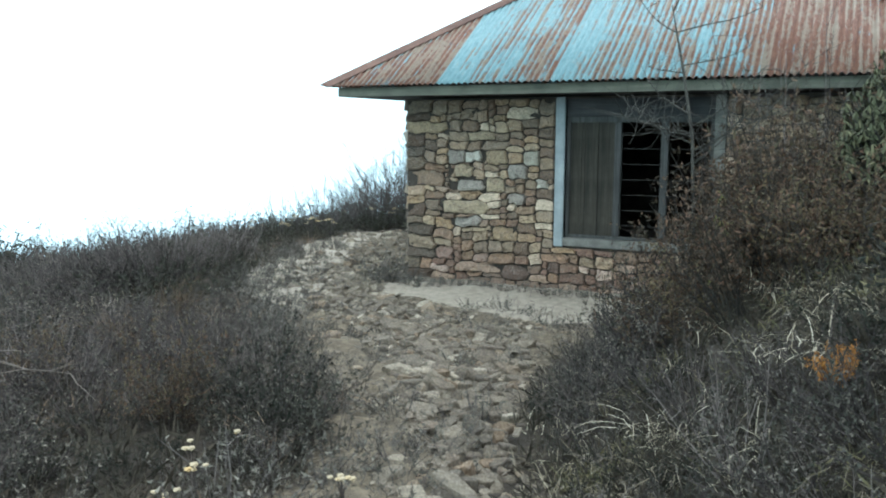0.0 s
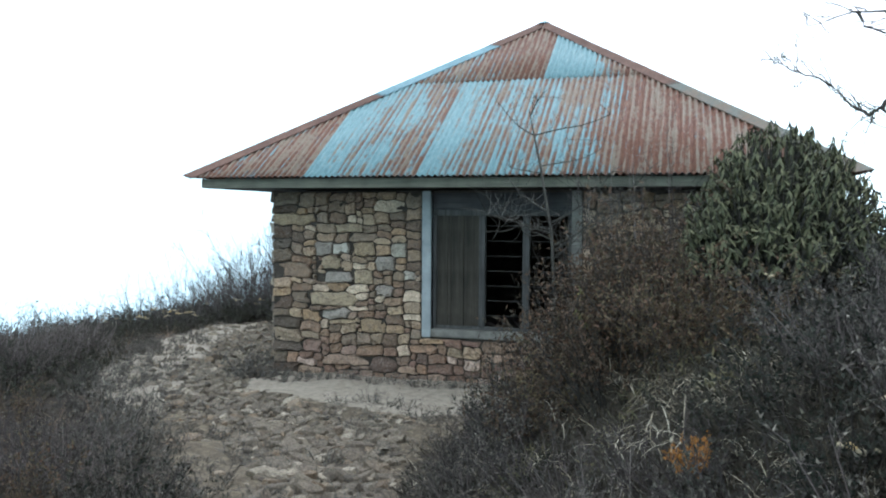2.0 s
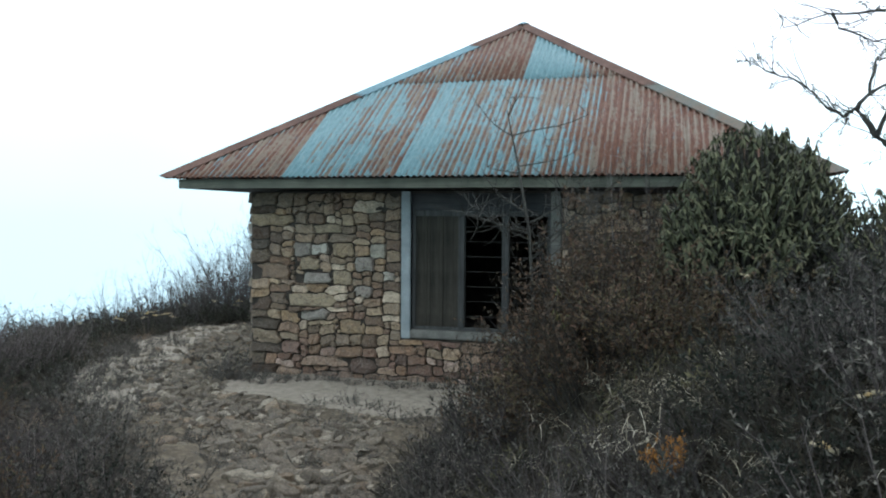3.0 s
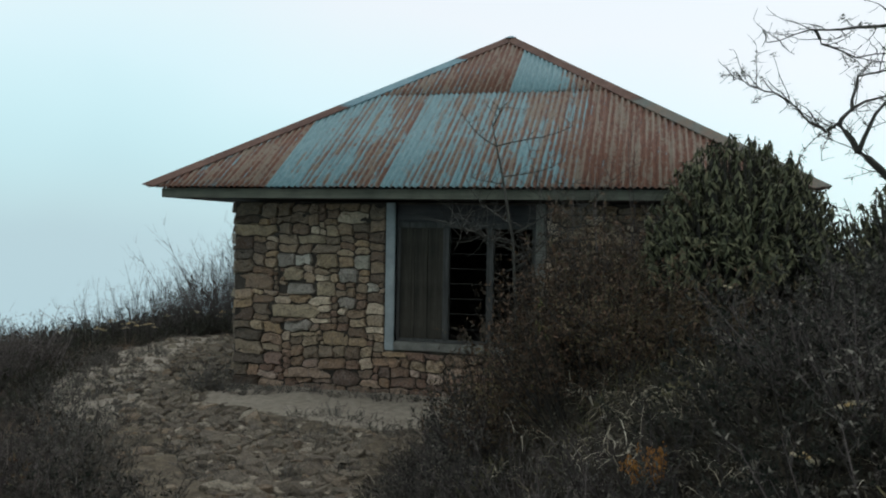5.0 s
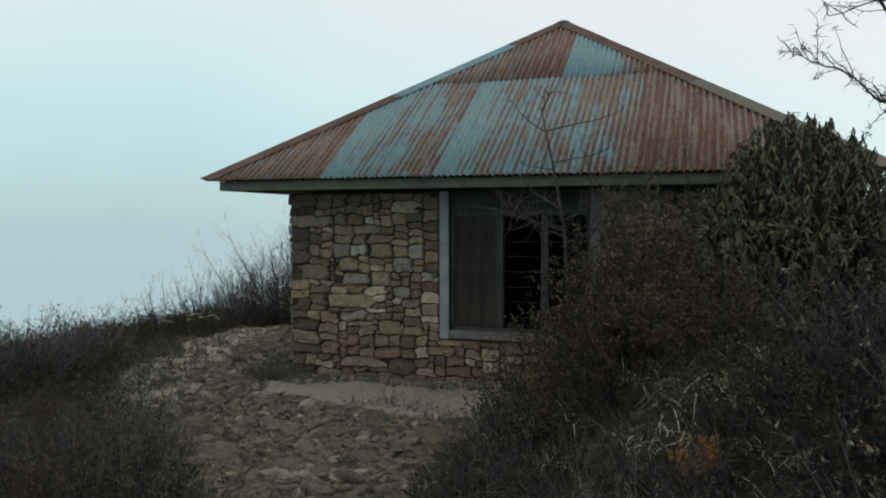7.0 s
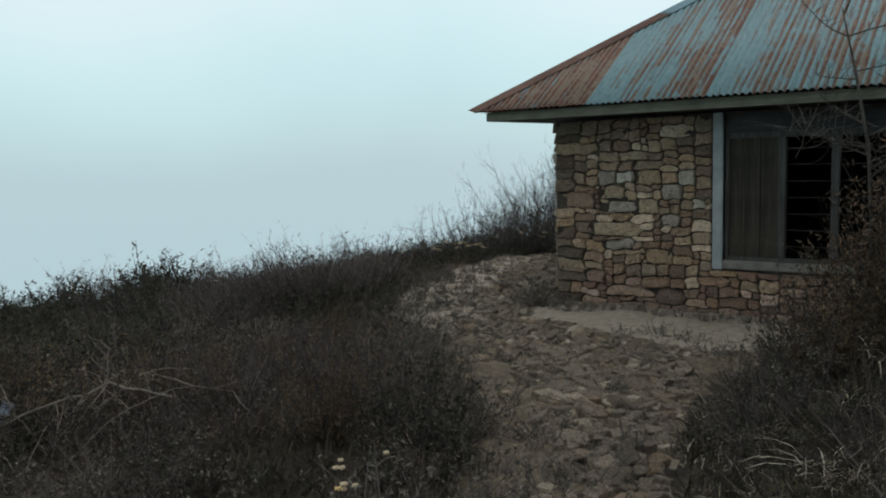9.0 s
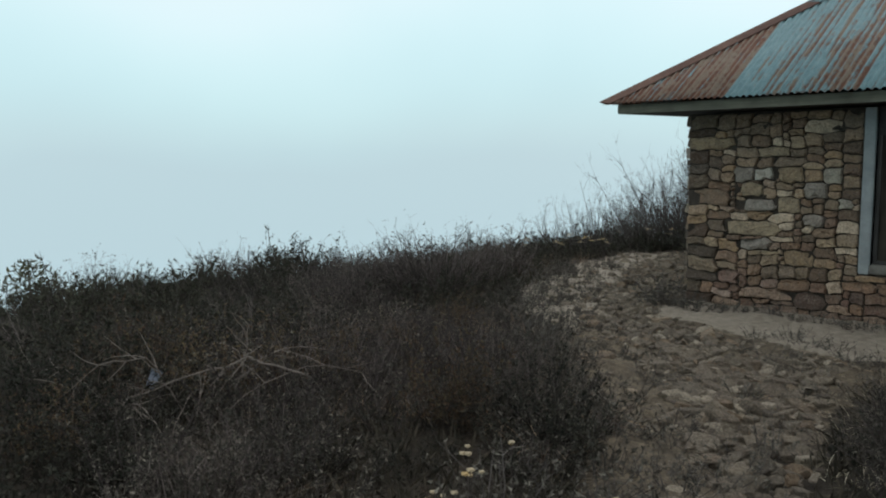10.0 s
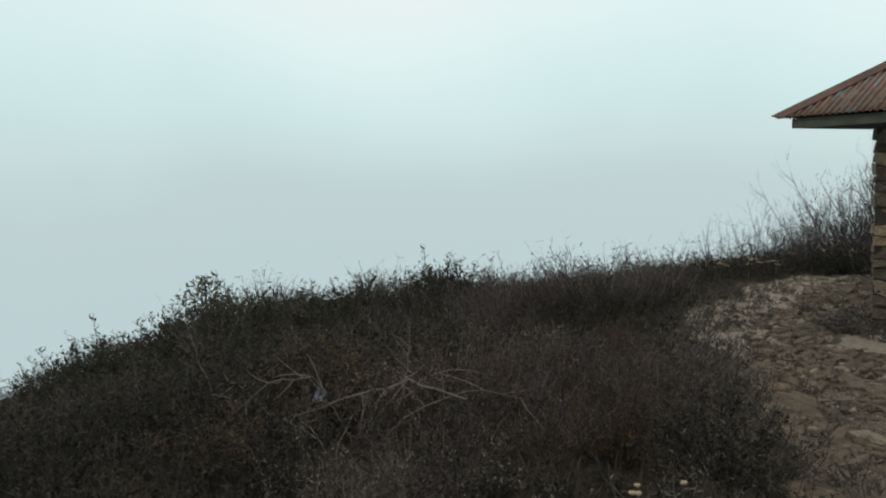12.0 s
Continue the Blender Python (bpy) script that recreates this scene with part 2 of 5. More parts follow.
M_DARKTWIG = plant_material("dark_twig", [(0.0, (0.012, 0.011, 0.009)), (0.5, (0.034, 0.029, 0.024)), (0.8, (0.062, 0.052, 0.043)), (1.0, (0.12, 0.10, 0.082))])
M_PALE_TWIG = plant_material("pale_bare_twig", [(0.0, (0.10, 0.083, 0.071)), (0.5, (0.16, 0.137, 0.117)), (1.0, (0.25, 0.218, 0.188))])
M_GREYTWIG = plant_material("grey_bare_twig", [(0.0, (0.03, 0.027, 0.025)), (0.5, (0.075, 0.066, 0.06)), (1.0, (0.17, 0.155, 0.14))])
M_HEATH = plant_material("heath_leaf", [(0.0, (0.015, 0.017, 0.011)), (0.35, (0.042, 0.043, 0.032)), (0.55, (0.078, 0.071, 0.057)), (0.75, (0.14, 0.125, 0.10)), (0.9, (0.23, 0.21, 0.17)), (1.0, (0.36, 0.33, 0.27))])
M_DARKHEATH = plant_material("dark_heath_leaf", [(0.0, (0.008, 0.010, 0.007)), (0.5, (0.022, 0.024, 0.016)), (0.8, (0.045, 0.043, 0.031)), (1.0, (0.09, 0.082, 0.06))])
M_GREYLEAF = plant_material("grey_herb_leaf", [(0.0, (0.05, 0.05, 0.04)), (0.5, (0.115, 0.108, 0.088)), (0.85, (0.20, 0.19, 0.155)), (1.0, (0.34, 0.31, 0.25))])
M_OLIVELEAF = plant_material("olive_leaf", [(0.0, (0.018, 0.021, 0.014)), (0.5, (0.042, 0.046, 0.03)), (0.8, (0.075, 0.075, 0.05)), (1.0, (0.14, 0.128, 0.09))])
M_RUSTLEAF = plant_material("russet_leaf", [(0.0, (0.03, 0.026, 0.017)), (0.3, (0.055, 0.042, 0.027)), (0.5, (0.105, 0.06, 0.036)), (0.72, (0.085, 0.075, 0.042)), (0.9, (0.16, 0.115, 0.062)), (1.0, (0.14, 0.13, 0.06))])
M_GRASS = plant_material("dry_grass", [(0.0, (0.09, 0.074, 0.048)), (0.4, (0.21, 0.182, 0.125)), (0.75, (0.38, 0.34, 0.25)), (1.0, (0.62, 0.58, 0.46))])
M_BROWNGRASS = plant_material("brown_grass", [(0.0, (0.045, 0.029, 0.02)), (0.4, (0.10, 0.066, 0.043)), (0.75, (0.17, 0.118, 0.074)), (1.0, (0.34, 0.27, 0.18))])
M_LITTER = plant_material("low_scrub", [(0.0, (0.018, 0.018, 0.012)), (0.3, (0.04, 0.036, 0.025)), (0.6, (0.07, 0.058, 0.04)), (0.82, (0.13, 0.112, 0.076)), (0.95, (0.24, 0.205, 0.14)), (1.0, (0.17, 0.15, 0.05))])
M_RHODO = plant_material("leathery_leaf", [(0.0, (0.025, 0.029, 0.016)), (0.4, (0.05, 0.056, 0.030)), (0.7, (0.08, 0.085, 0.046)), (0.9, (0.12, 0.117, 0.062)), (1.0, (0.17, 0.155, 0.09))], 0.85)
M_YELLOWLEAF = plant_material("yellowed_leaf", [(0.0, (0.07, 0.075, 0.025)), (1.0, (0.17, 0.14, 0.045))])
M_HERB = plant_material("yellowish_herb", [(0.0, (0.045, 0.046, 0.025)), (0.6, (0.09, 0.084, 0.045)), (1.0, (0.16, 0.14, 0.07))])
M_ORANGE = plant_material("orange_leaf", [(0.0, (0.20, 0.085, 0.02)), (0.5, (0.34, 0.16, 0.035)), (1.0, (0.46, 0.24, 0.06))])
M_BARK = mottled("dark_bark", (0.035, 0.032, 0.028), (0.09, 0.085, 0.07), 14)
M_MOSS = plant_material("moss_tuft", [(0.0, (0.03, 0.04, 0.025)), (1.0, (0.10, 0.11, 0.06))])
M_PETAL = plant_material("dry_petal", [(0.0, (0.27, 0.225, 0.14)), (0.6, (0.38, 0.325, 0.22)), (1.0, (0.44, 0.30, 0.11))])
M_CARD = mottled("grey_card", (0.19, 0.22, 0.27), (0.24, 0.27, 0.32), 8)

gm = Nodes("earth", 0.95)
g_soil = gm.n.new("ShaderNodeAttribute")
g_soil.attribute_name = "bare"
g_sand = gm.n.new("ShaderNodeAttribute")
g_sand.attribute_name = "sand"
gv = gm.coords()
g2, g3 = gm.noise(gv, 9, 6, 0.7), gm.noise(gv, 60, 5, 0.7)
# Dark soil and litter, lowered further to paint in deep shade under the plants.
litter = gm.ramp(g2, [(0.3, (0.018, 0.015, 0.011)), (0.55, (0.04, 0.032, 0.023)), (0.75, (0.085, 0.07, 0.048))])
bare = gm.ramp(g2, [(0.3, (0.055, 0.046, 0.034)), (0.5, (0.115, 0.094, 0.065)), (0.72, (0.23, 0.19, 0.13))])
sand = gm.ramp(g2, [(0.3, (0.20, 0.172, 0.13)), (0.6, (0.34, 0.30, 0.238))])
edge = gm.math("ADD", g_soil.outputs["Fac"], gm.math("MULTIPLY", gm.math("SUBTRACT", g2, 0.5), 0.9))
col = gm.mix(gm.ramp(edge, [(0.35, (0, 0, 0)), (0.62, (1, 1, 1))]), litter, bare)
edge = gm.math("ADD", g_sand.outputs["Fac"], gm.math("MULTIPLY", gm.math("SUBTRACT", g2, 0.5), 0.7))
col = gm.mix(gm.ramp(edge, [(0.42, (0, 0, 0)), (0.6, (1, 1, 1))]), col, sand)
col = gm.mix(0.4, col, gm.ramp(g3, [(0.3, (0.6, 0.6, 0.6)), (0.7, (1.2, 1.2, 1.2))]), "MULTIPLY")
gm.colour(col).bump(gm.math("ADD", g2, gm.math("MULTIPLY", g3, 0.4)), 0.8, 0.03)
M_EARTH = gm.mat


# ---- mesh helpers ----
def empty(name, place=(0, 0, 0), turn=0.0, parent=None):
    ob = new(name)
    ob.empty_display_size = 0.1
    ob.matrix_basis = pose(*place, 0, 0, turn)
    if parent:
        ob.parent = parent
    return ob


def mesh_of(name, verts, faces, material, smooth=False):
    me = bpy.data.meshes.new(name)
    me.from_pydata([tuple(v) for v in verts], [], faces)
    me.materials.append(material)
    if smooth:
        me.polygons.foreach_set("use_smooth", [True] * len(me.polygons))
    me.update()
    return me


def piece(name, me, parent=None, m=None, label=""):
    ob = new(name, me)
    if parent:
        ob.parent = parent
    if m is not None:
        ob.matrix_basis = m
    return tagged(ob, label) if label else ob


def box(name, lo, hi, material, parent=None, label="", bevel=0.006):
    """A board or block with softened edges."""
    bm = bmesh.new()
    bmesh.ops.create_cube(bm, size=1.0)
    size = [b - a for a, b in zip(lo, hi)]
    for v in bm.verts:
        v.co = Vector([c * s for c, s in zip(v.co, size)])
    if bevel:
        bmesh.ops.bevel(bm, geom=bm.edges[:], offset=min(bevel, 0.3 * min(size)), segments=2, affect="EDGES")
    me = bpy.data.meshes.new(name)
    bm.to_mesh(me)
    bm.free()
    me.materials.append(material)
    return piece(name, me, parent, pose(*[(a + b) / 2 for a, b in zip(lo, hi)]), label)


class Soup:
    """Verts and faces that are gathered into one mesh."""

    def __init__(self):
        self.v, self.f = [], []

    def tube(self, pts, radii, sides=3):
        base, n = len(self.v), len(pts)
        for i, p in enumerate(pts):
            d = (pts[min(i + 1, n - 1)] - pts[max(i - 1, 0)]).normalized()
            a = d.orthogonal().normalized()
            b = d.cross(a)
            for k in range(sides):
                w = 2 * math.pi * k / sides
                self.v.append(p + (a * math.cos(w) + b * math.sin(w)) * radii[i])
        for i in range(n - 1):
            for k in range(sides):
                o, q = base + i * sides, (k + 1) % sides
                self.f.append((o + k, o + q, o + sides + q, o + sides + k))

    def blade(self, p, d, length, width, droop=0.3, side=None):
        """A thin bent leaf: a folded strip of two faces and a tip."""
        d = d.normalized()
        side = (side or d.cross(Vector((0, 0, 1))) or Vector((1, 0, 0)))
        side = side.normalized() * width * 0.5 if side.length > 1e-4 else Vector((width * 0.5, 0, 0))
        base = len(self.v)
        down = Vector((0, 0, -droop * length))
        mid, tip = p + d * length * 0.5 + down * 0.25, p + d * length + down
        self.v += [p - side * 0.5, p + side * 0.5, mid - side, mid + side, tip]
        self.f += [(base, base + 1, base + 3, base + 2), (base + 2, base + 3, base + 4)]

    def sliver(self, p, d, length, width, rng):
        """A fine twig or a tiny leaf that tapers to its tip."""
        base, side = len(self.v), d.cross(rand_dir(rng))
        side = (side.normalized() if side.length > 1e-3 else Vector((1, 0, 0))) * width * 0.5
        self.v += [p - side, p + side, p + d * length]
        self.f.append((base, base + 1, base + 2))

    def leaf(self, p, d, length, width, side):
        """A small pointed leaf, folded along its middle."""
        base = len(self.v)
        side = side.normalized() * width * 0.5
        mid = p + d * length * 0.5
        self.v += [p, mid + side, p + d * length, mid - side]
        self.f += [(base, base + 1, base + 2), (base, base + 2, base + 3)]

    def mesh(self, name, material, smooth=False):
        return mesh_of(name, self.v, self.f, material, smooth)


def rand_dir(rng, up=0.0):
    d = Vector((rng.gauss(0, 1), rng.gauss(0, 1), rng.gauss(0, 1) + up))
    return d.normalized() if d.length > 1e-3 else Vector((0, 0, 1))


# ---- the lie of the land ----
def smooth(u):
    u = min(1.0, max(0.0, u))
    return u * u * (3 - 2 * u)


LEFT_EDGE = [(7.2, -14.5), (4.75, -9.5), (4.2, -7.2), (3.7, -5.6), (3.1, -4.4), (1.8, -3.0), (-0.5, -1.0), (-1.5, 0.6), (-2.4, 3.0), (-3.0, 5.4)]
RIGHT_EDGE = [(9.3, -14.5), (6.9, -9.5), (5.7, -7.2), (5.0, -5.8), (4.45, -4.6), (4.0, -3.2), (3.85, -2.2), (4.3, -0.6), (4.6, 0.75), (0.7, 0.75), (0.7, 2.5), (-0.6, 4.0), (-2.0, 5.6)]
PATH_POLY = LEFT_EDGE + RIGHT_EDGE[::-1]
SAND_POLY = [(0.75, 0.2), (1.2, -0.55), (2.2, -0.75), (3.0, -0.95), (4.2, -0.75), (4.7, 0.85), (0.9, 0.85)]
EARTH_POLY = [(0.6, -1.9), (-0.45, -0.95), (-1.4, 0.6), (-2.3, 3.0), (-2.8, 5.0), (-2.1, 5.0), (-1.3, 2.6), (-0.5, 0.7), (0.3, -0.6)]
CORE_POLY = [(7.4, -13.5), (5.3, -7.5), (4.34, -5.74), (3.39, -4.06), (2.09, -2.52), (1.08, -1.82), (-0.2, -0.37), (-0.9, 2.0), (-1.6, 4.0), (-0.5, 4.0), (0.6, 2.5), (0.6, 0.5), (1.2, -0.6), (2.2, -0.95), (3.5, -1.1), (3.7, -2.2), (4.2, -3.54), (4.98, -5.4), (6.1, -7.5), (8.6, -13.5)]
HOUSE_BOX = (0.81, 7.04, 0.81, 7.04)
EYE = (6.0, -8.85)


def poly_gap(x, y, poly):
    """How far (x, y) lies outside the outline; inside it is negative."""
    inside, best = False, 1e9
    for (ax, ay), (bx, by) in zip(poly, poly[1:] + poly[:1]):
        if (ay > y) != (by > y) and x < (bx - ax) * (y - ay) / (by - ay) + ax:
            inside = not inside
        dx, dy = bx - ax, by - ay
        u = min(1, max(0, ((x - ax) * dx + (y - ay) * dy) / (dx * dx + dy * dy)))
        best = min(best, math.hypot(x - ax - u * dx, y - ay - u * dy))
    return -best if inside else best


BANK_FOOT = ((-30.0, 14.0), (-14.5, 9.6), (-9.0, 7.1), (-7.2, 5.95), (-5.2, 4.95), (-4.0, 4.4), (-2.0, 3.95), (1.0, 4.4), (30.0, 4.4))


def bank_foot(y):
    for (y0, x0), (y1, x1) in zip(BANK_FOOT, BANK_FOOT[1:]):
        if y <= y1:
            return x0 + (x1 - x0) * (y - y0) / (y1 - y0)
    return 4.4


def land(x, y, rough=True):
    z = 0.5 * smooth((-y - 1.5) / 7.5)
    s = x - bank_foot(y)
    near_house = smooth((0.1 - y) / 1.7)
    z += (1.22 * smooth(s / 2.0) + 0.10 * max(0.0, min(6.0, s - 2.0))) * near_house
    left = max(0.0, -1.0 - x)
    z -= 0.15 * left - 0.15 * 1.2 * (1 - math.exp(-left / 1.2))
    z += 0.25 * min(0.0, y + 1.0) * smooth((2.5 - x) / 9.0)
    z -= 0.05 * max(0.0, y - 4.0) * smooth((1.0 - x) / 6.0)
    u, w = 0.407 * (x + 12.3) + 0.914 * (y + 0.7), 0.407 * (y + 0.7) - 0.914 * (x + 12.3)
    z += 0.36 * math.exp(-(u / 3.8) ** 2 - (w / 6.0) ** 2)
    z -= 0.55 * max(0.0, -15.5 - x) + 0.5 * max(0.0, y - 11.0 - 0.2 * max(0.0, -x - 4)) + 0.4 * max(0.0, x - 22.0) + 0.35 * max(0.0, -24.0 - y)
    if rough:
        z += 0.05 * noise.noise((x * 1.3, y * 1.3, 0)) + 0.025 * noise.noise((x * 5, y * 5, 3))
        z += 0.045 * noise.noise((x * 2.2, y * 5.0, 5)) * smooth((5.0 - x) / 2.0)
        far = smooth((math.hypot(x - 2, y + 2) - 8) / 12)
        z += far * 0.35 * noise.noise((x * 0.22, y * 0.22, 7))
    return z


def axis(lo, hi, step, reach):
    mid = list(np.arange(lo, hi, step))
    out, d, g = [], step, 0.0
    while g < reach:
        d *= 1.13
        g += d
        out.append(g)
    return [lo - g for g in out[::-1]] + mid + [hi + g - step for g in out]


gx, gy = axis(-6.0, 9.0, 0.11, 320), axis(-9.5, 8.0, 0.11, 320)
verts, bare_v, sand_v = [], [], []
for y in gy:
    for x in gx:
        b = s = low = 0.0
        if -8 < x < 11 and -17 < y < 9:
            b = min(1.0, max(0.0, 0.5 - poly_gap(x, y, PATH_POLY) * 1.1))
            s = min(1.0, max(0.0, 0.5 - poly_gap(x, y, SAND_POLY) * 2.0, 0.6 - poly_gap(x, y, EARTH_POLY) * 0.7))
            core = smooth(-poly_gap(x, y, CORE_POLY) / 0.25) * (1 - s)
            b, low = b - 0.3 * core, 0.03 * core
        verts.append((x, y, land(x, y) - 0.02 * s - low))
        bare_v.append(b)
        sand_v.append(s)
nx = len(gx)
faces = [(j * nx + i, j * nx + i + 1, (j + 1) * nx + i + 1, (j + 1) * nx + i) for j in range(len(gy) - 1) for i in range(nx - 1)]
me = mesh_of("ground", verts, faces, M_EARTH, True)
for key, values in (("bare", bare_v), ("sand", sand_v)):
    me.attributes.new(key, "FLOAT", "POINT").data.foreach_set("value", values)
ground = tagged(new("ground", me), "dry earth hillside with a bare sandy path", "ground", kind="structure")

# ---- the house ----
W, EAVE, APEX, IN = 7.85, 2.55, 5.138, 0.806
house = tagged(empty("stone_house"), "small rubble stone house with a rusty hipped iron roof", "house")
WALL_TOP, WALL_FOOT, THICK = 2.40, -0.35, 0.38
OPEN = (3.03, 4.80, 0.645, 2.375)


def wall_mesh(name, length, openings=()):
    """A wall along x from 0, its outer face at y = 0, with the openings cut through."""
    xs = sorted({0.0, length, *[v for o in openings for v in o[:2]]})
    zs = sorted({WALL_FOOT, WALL_TOP, *[v for o in openings for v in o[2:]]})
    bm = bmesh.new()
    for x0, x1 in zip(xs, xs[1:]):
        for z0, z1 in zip(zs, zs[1:]):
            if any(o[0] <= (x0 + x1) / 2 <= o[1] and o[2] <= (z0 + z1) / 2 <= o[3] for o in openings):
                continue
            bmesh.ops.create_cube(bm, size=1, matrix=Matrix.LocRotScale(((x0 + x1) / 2, THICK / 2, (z0 + z1) / 2), None, (x1 - x0, THICK, z1 - z0)))
    bmesh.ops.remove_doubles(bm, verts=bm.verts, dist=1e-4)
    twin = [f for f in bm.faces if any(g is not f and (g.calc_center_median() - f.calc_center_median()).length < 1e-4 for g in f.verts[0].link_faces)]
    bmesh.ops.delete(bm, geom=twin, context="FACES")
    me = bpy.data.meshes.new(name)
    bm.to_mesh(me)
    bm.free()
    me.materials.append(M_MORTAR)
    return me


def pack_stones(rng, length, top, foot, openings, keys=()):
    """Fill a wall with rough courses of stones on a raster: x0, x1, z0, z1 and which key it is."""
    c = 0.03
    nx, nz = int(length / c), int((top - foot) / c)
    used = np.zeros((nx, nz), bool)
    for o in openings:
        used[max(0, int(o[0] / c)):int(math.ceil(o[1] / c)), max(0, int((o[2] - foot) / c)):int(math.ceil((o[3] - foot) / c))] = True
    out = []

    def take(i, j, w, h, key=None):
        used[i:i + w, j:j + h] = True
        out.append((i * c, (i + w) * c, foot + j * c, foot + (j + h) * c, key))

    for x, z, w, h, key in keys:
        i, j = int(round(x / c)), int(round((z - foot) / c))
        w, h = int(round(w / c)), int(round(h / c))
        if not used[i:i + w, j:j + h].any():
            take(i, j, w, h, key)
    for j in range(nz):
        for i in range(nx):
            if used[i, j]:
                continue
            h = rng.choice((3, 3, 4, 4, 5, 5))
            w = max(5, int(h * rng.uniform(1.3, 3.2)))
            if i == 0:
                w, h = rng.choice((7, 9, 12, 14)), rng.choice((4, 5, 6))
            run = 0
            while i + run < nx and run < w + 3 and not used[i + run, j]:
                run += 1
            w = run if run < w + 3 else w
            h = min(h, max(2, w))
            rise = 0
            while j + rise < nz and rise < h + 2 and not used[i:i + w, j + rise].any():
                rise += 1
            h = rise if rise < h + 2 else h
            take(i, j, w, h)
    return out


def shape_stones(rng, rects, length, top, foot, openings):
    """Round the packed stones off against one another: centre, outline and key of each."""
    c = 0.008
    xs, zs = np.arange(0, length, c) + c / 2, np.arange(foot, top, c) + c / 2
    best, owner = np.full((len(xs), len(zs)), 1.7), np.full((len(xs), len(zs)), -1)
    mids = []
    for k, (x0, x1, z0, z1, key) in enumerate(rects):
        w, h = (x1 - x0) / 2 * rng.uniform(0.94, 1.08), (z1 - z0) / 2 * rng.uniform(0.92, 1.1)
        loose = 0.4 if key else 1.0
        mx, mz = (x0 + x1) / 2 + rng.uniform(-0.018, 0.018) * loose, (z0 + z1) / 2 + rng.uniform(-0.016, 0.016) * loose
        tilt, p = rng.uniform(-0.16, 0.16) * loose, rng.uniform(2.6, 6.0)
        mids.append((mx, mz))
        i0, i1, j0, j1 = [int(max(0, q / c)) for q in (mx - 1.6 * w, mx + 1.6 * w, mz - foot - 1.6 * h, mz - foot + 1.6 * h)]
        gx_, gz_ = np.meshgrid(xs[i0:i1], zs[j0:j1], indexing="ij")
        gx_, gz_ = gx_ - mx + 0.012 * np.sin(gz_ * 31 + k), gz_ - mz + 0.010 * np.sin(gx_ * 27 + 2 * k)
        d = (np.abs(gx_ / w) ** p + np.abs((gz_ - tilt * gx_) / h) ** p) ** (1 / p)
        here = d < best[i0:i1, j0:j1]
        best[i0:i1, j0:j1][here] = d[here]
        owner[i0:i1, j0:j1][here] = k
    for o in openings:
        owner[(xs > o[0])[:, None] & (xs < o[1])[:, None] & (zs > o[2])[None, :] & (zs < o[3])[None, :]] = -1
    out = []
    for k, (mx, mz) in enumerate(mids):
        pts, n = [], 26
        for q in range(n):
            a = 2 * math.pi * (q + 0.5 + rng.uniform(-0.2, 0.2)) / n
            a = math.atan2(math.sin(a) * (rects[k][3] - rects[k][2]), math.cos(a) * (rects[k][1] - rects[k][0]))
            r = 0.0
            while r < 0.6:
                i, j = int((mx + (r + 0.004) * math.cos(a)) / c), int((mz - foot + (r + 0.004) * math.sin(a)) / c)
                if not (0 <= i < len(xs) and 0 <= j < len(zs)) or owner[i, j] != k:
                    break
                r += 0.004
            pts.append((r * math.cos(a), r * math.sin(a)))
        if min(math.hypot(*q) for q in pts) < 0.012:
            continue
        keep = rng.choice((8, 9, 10, 11))
        while len(pts) > keep:
            spans = [abs((pts[q][0] - pts[q - 1][0]) * (pts[(q + 1) % len(pts)][1] - pts[q - 1][1]) - (pts[(q + 1) % len(pts)][0] - pts[q - 1][0]) * (pts[q][1] - pts[q - 1][1])) for q in range(len(pts))]
            pts.pop(spans.index(min(spans)))
        out.append((mx, mz, pts, rects[k][4]))
    return out


def stone_mesh(rng, pts, deep, gap=0.0075):
    """One rough stone, its face towards -y: a worn outline with a chipped, uneven front."""
    n = len(pts)
    pts = [(px * (1 - gap / math.hypot(px, pz)), pz * (1 - gap / math.hypot(px, pz))) for px, pz in pts]
    w, h = max(p[0] for p in pts) - min(p[0] for p in pts), max(p[1] for p in pts) - min(p[1] for p in pts)
    tilt_x, tilt_z = rng.uniform(-0.16, 0.16), rng.uniform(-0.16, 0.28)
    mx, mz = sum(p[0] for p in pts) / n, sum(p[1] for p in pts) / n
    verts, faces = [], []
    for shrink, y in ((1.0, 0.06), (1.0, -0.5 * deep), (rng.uniform(0.86, 0.93), -0.95 * deep)):
        for px, pz in pts:
            s = shrink * (rng.uniform(0.96, 1.03) if y < -0.6 * deep else 1.0)
            verts.append((mx + (px - mx) * s, y + (px * tilt_x + pz * tilt_z if y < 0 else 0) + (rng.uniform(-0.004, 0.004) if y < 0 else 0), mz + (pz - mz) * s))
    cx, cz = rng.uniform(-0.12, 0.12) * w, rng.uniform(-0.12, 0.12) * h
    for px, pz in pts:
        u = rng.uniform(0.4, 0.65)
        verts.append((cx + mx + (px - mx) * u, -deep * rng.uniform(0.7, 1.3) + px * tilt_x + pz * tilt_z, cz + mz + (pz - mz) * u))
    for r in range(3):
        for k in range(n):
            q = (k + 1) % n
            faces.append((r * n + k, r * n + q, (r + 1) * n + q, (r + 1) * n + k))
    verts.append((cx + mx, -deep * rng.uniform(0.95, 1.15), cz + mz))
    faces += [(3 * n + k, 3 * n + (k + 1) % n, 4 * n) for k in range(n)]
    return verts, [f[::-1] for f in faces]


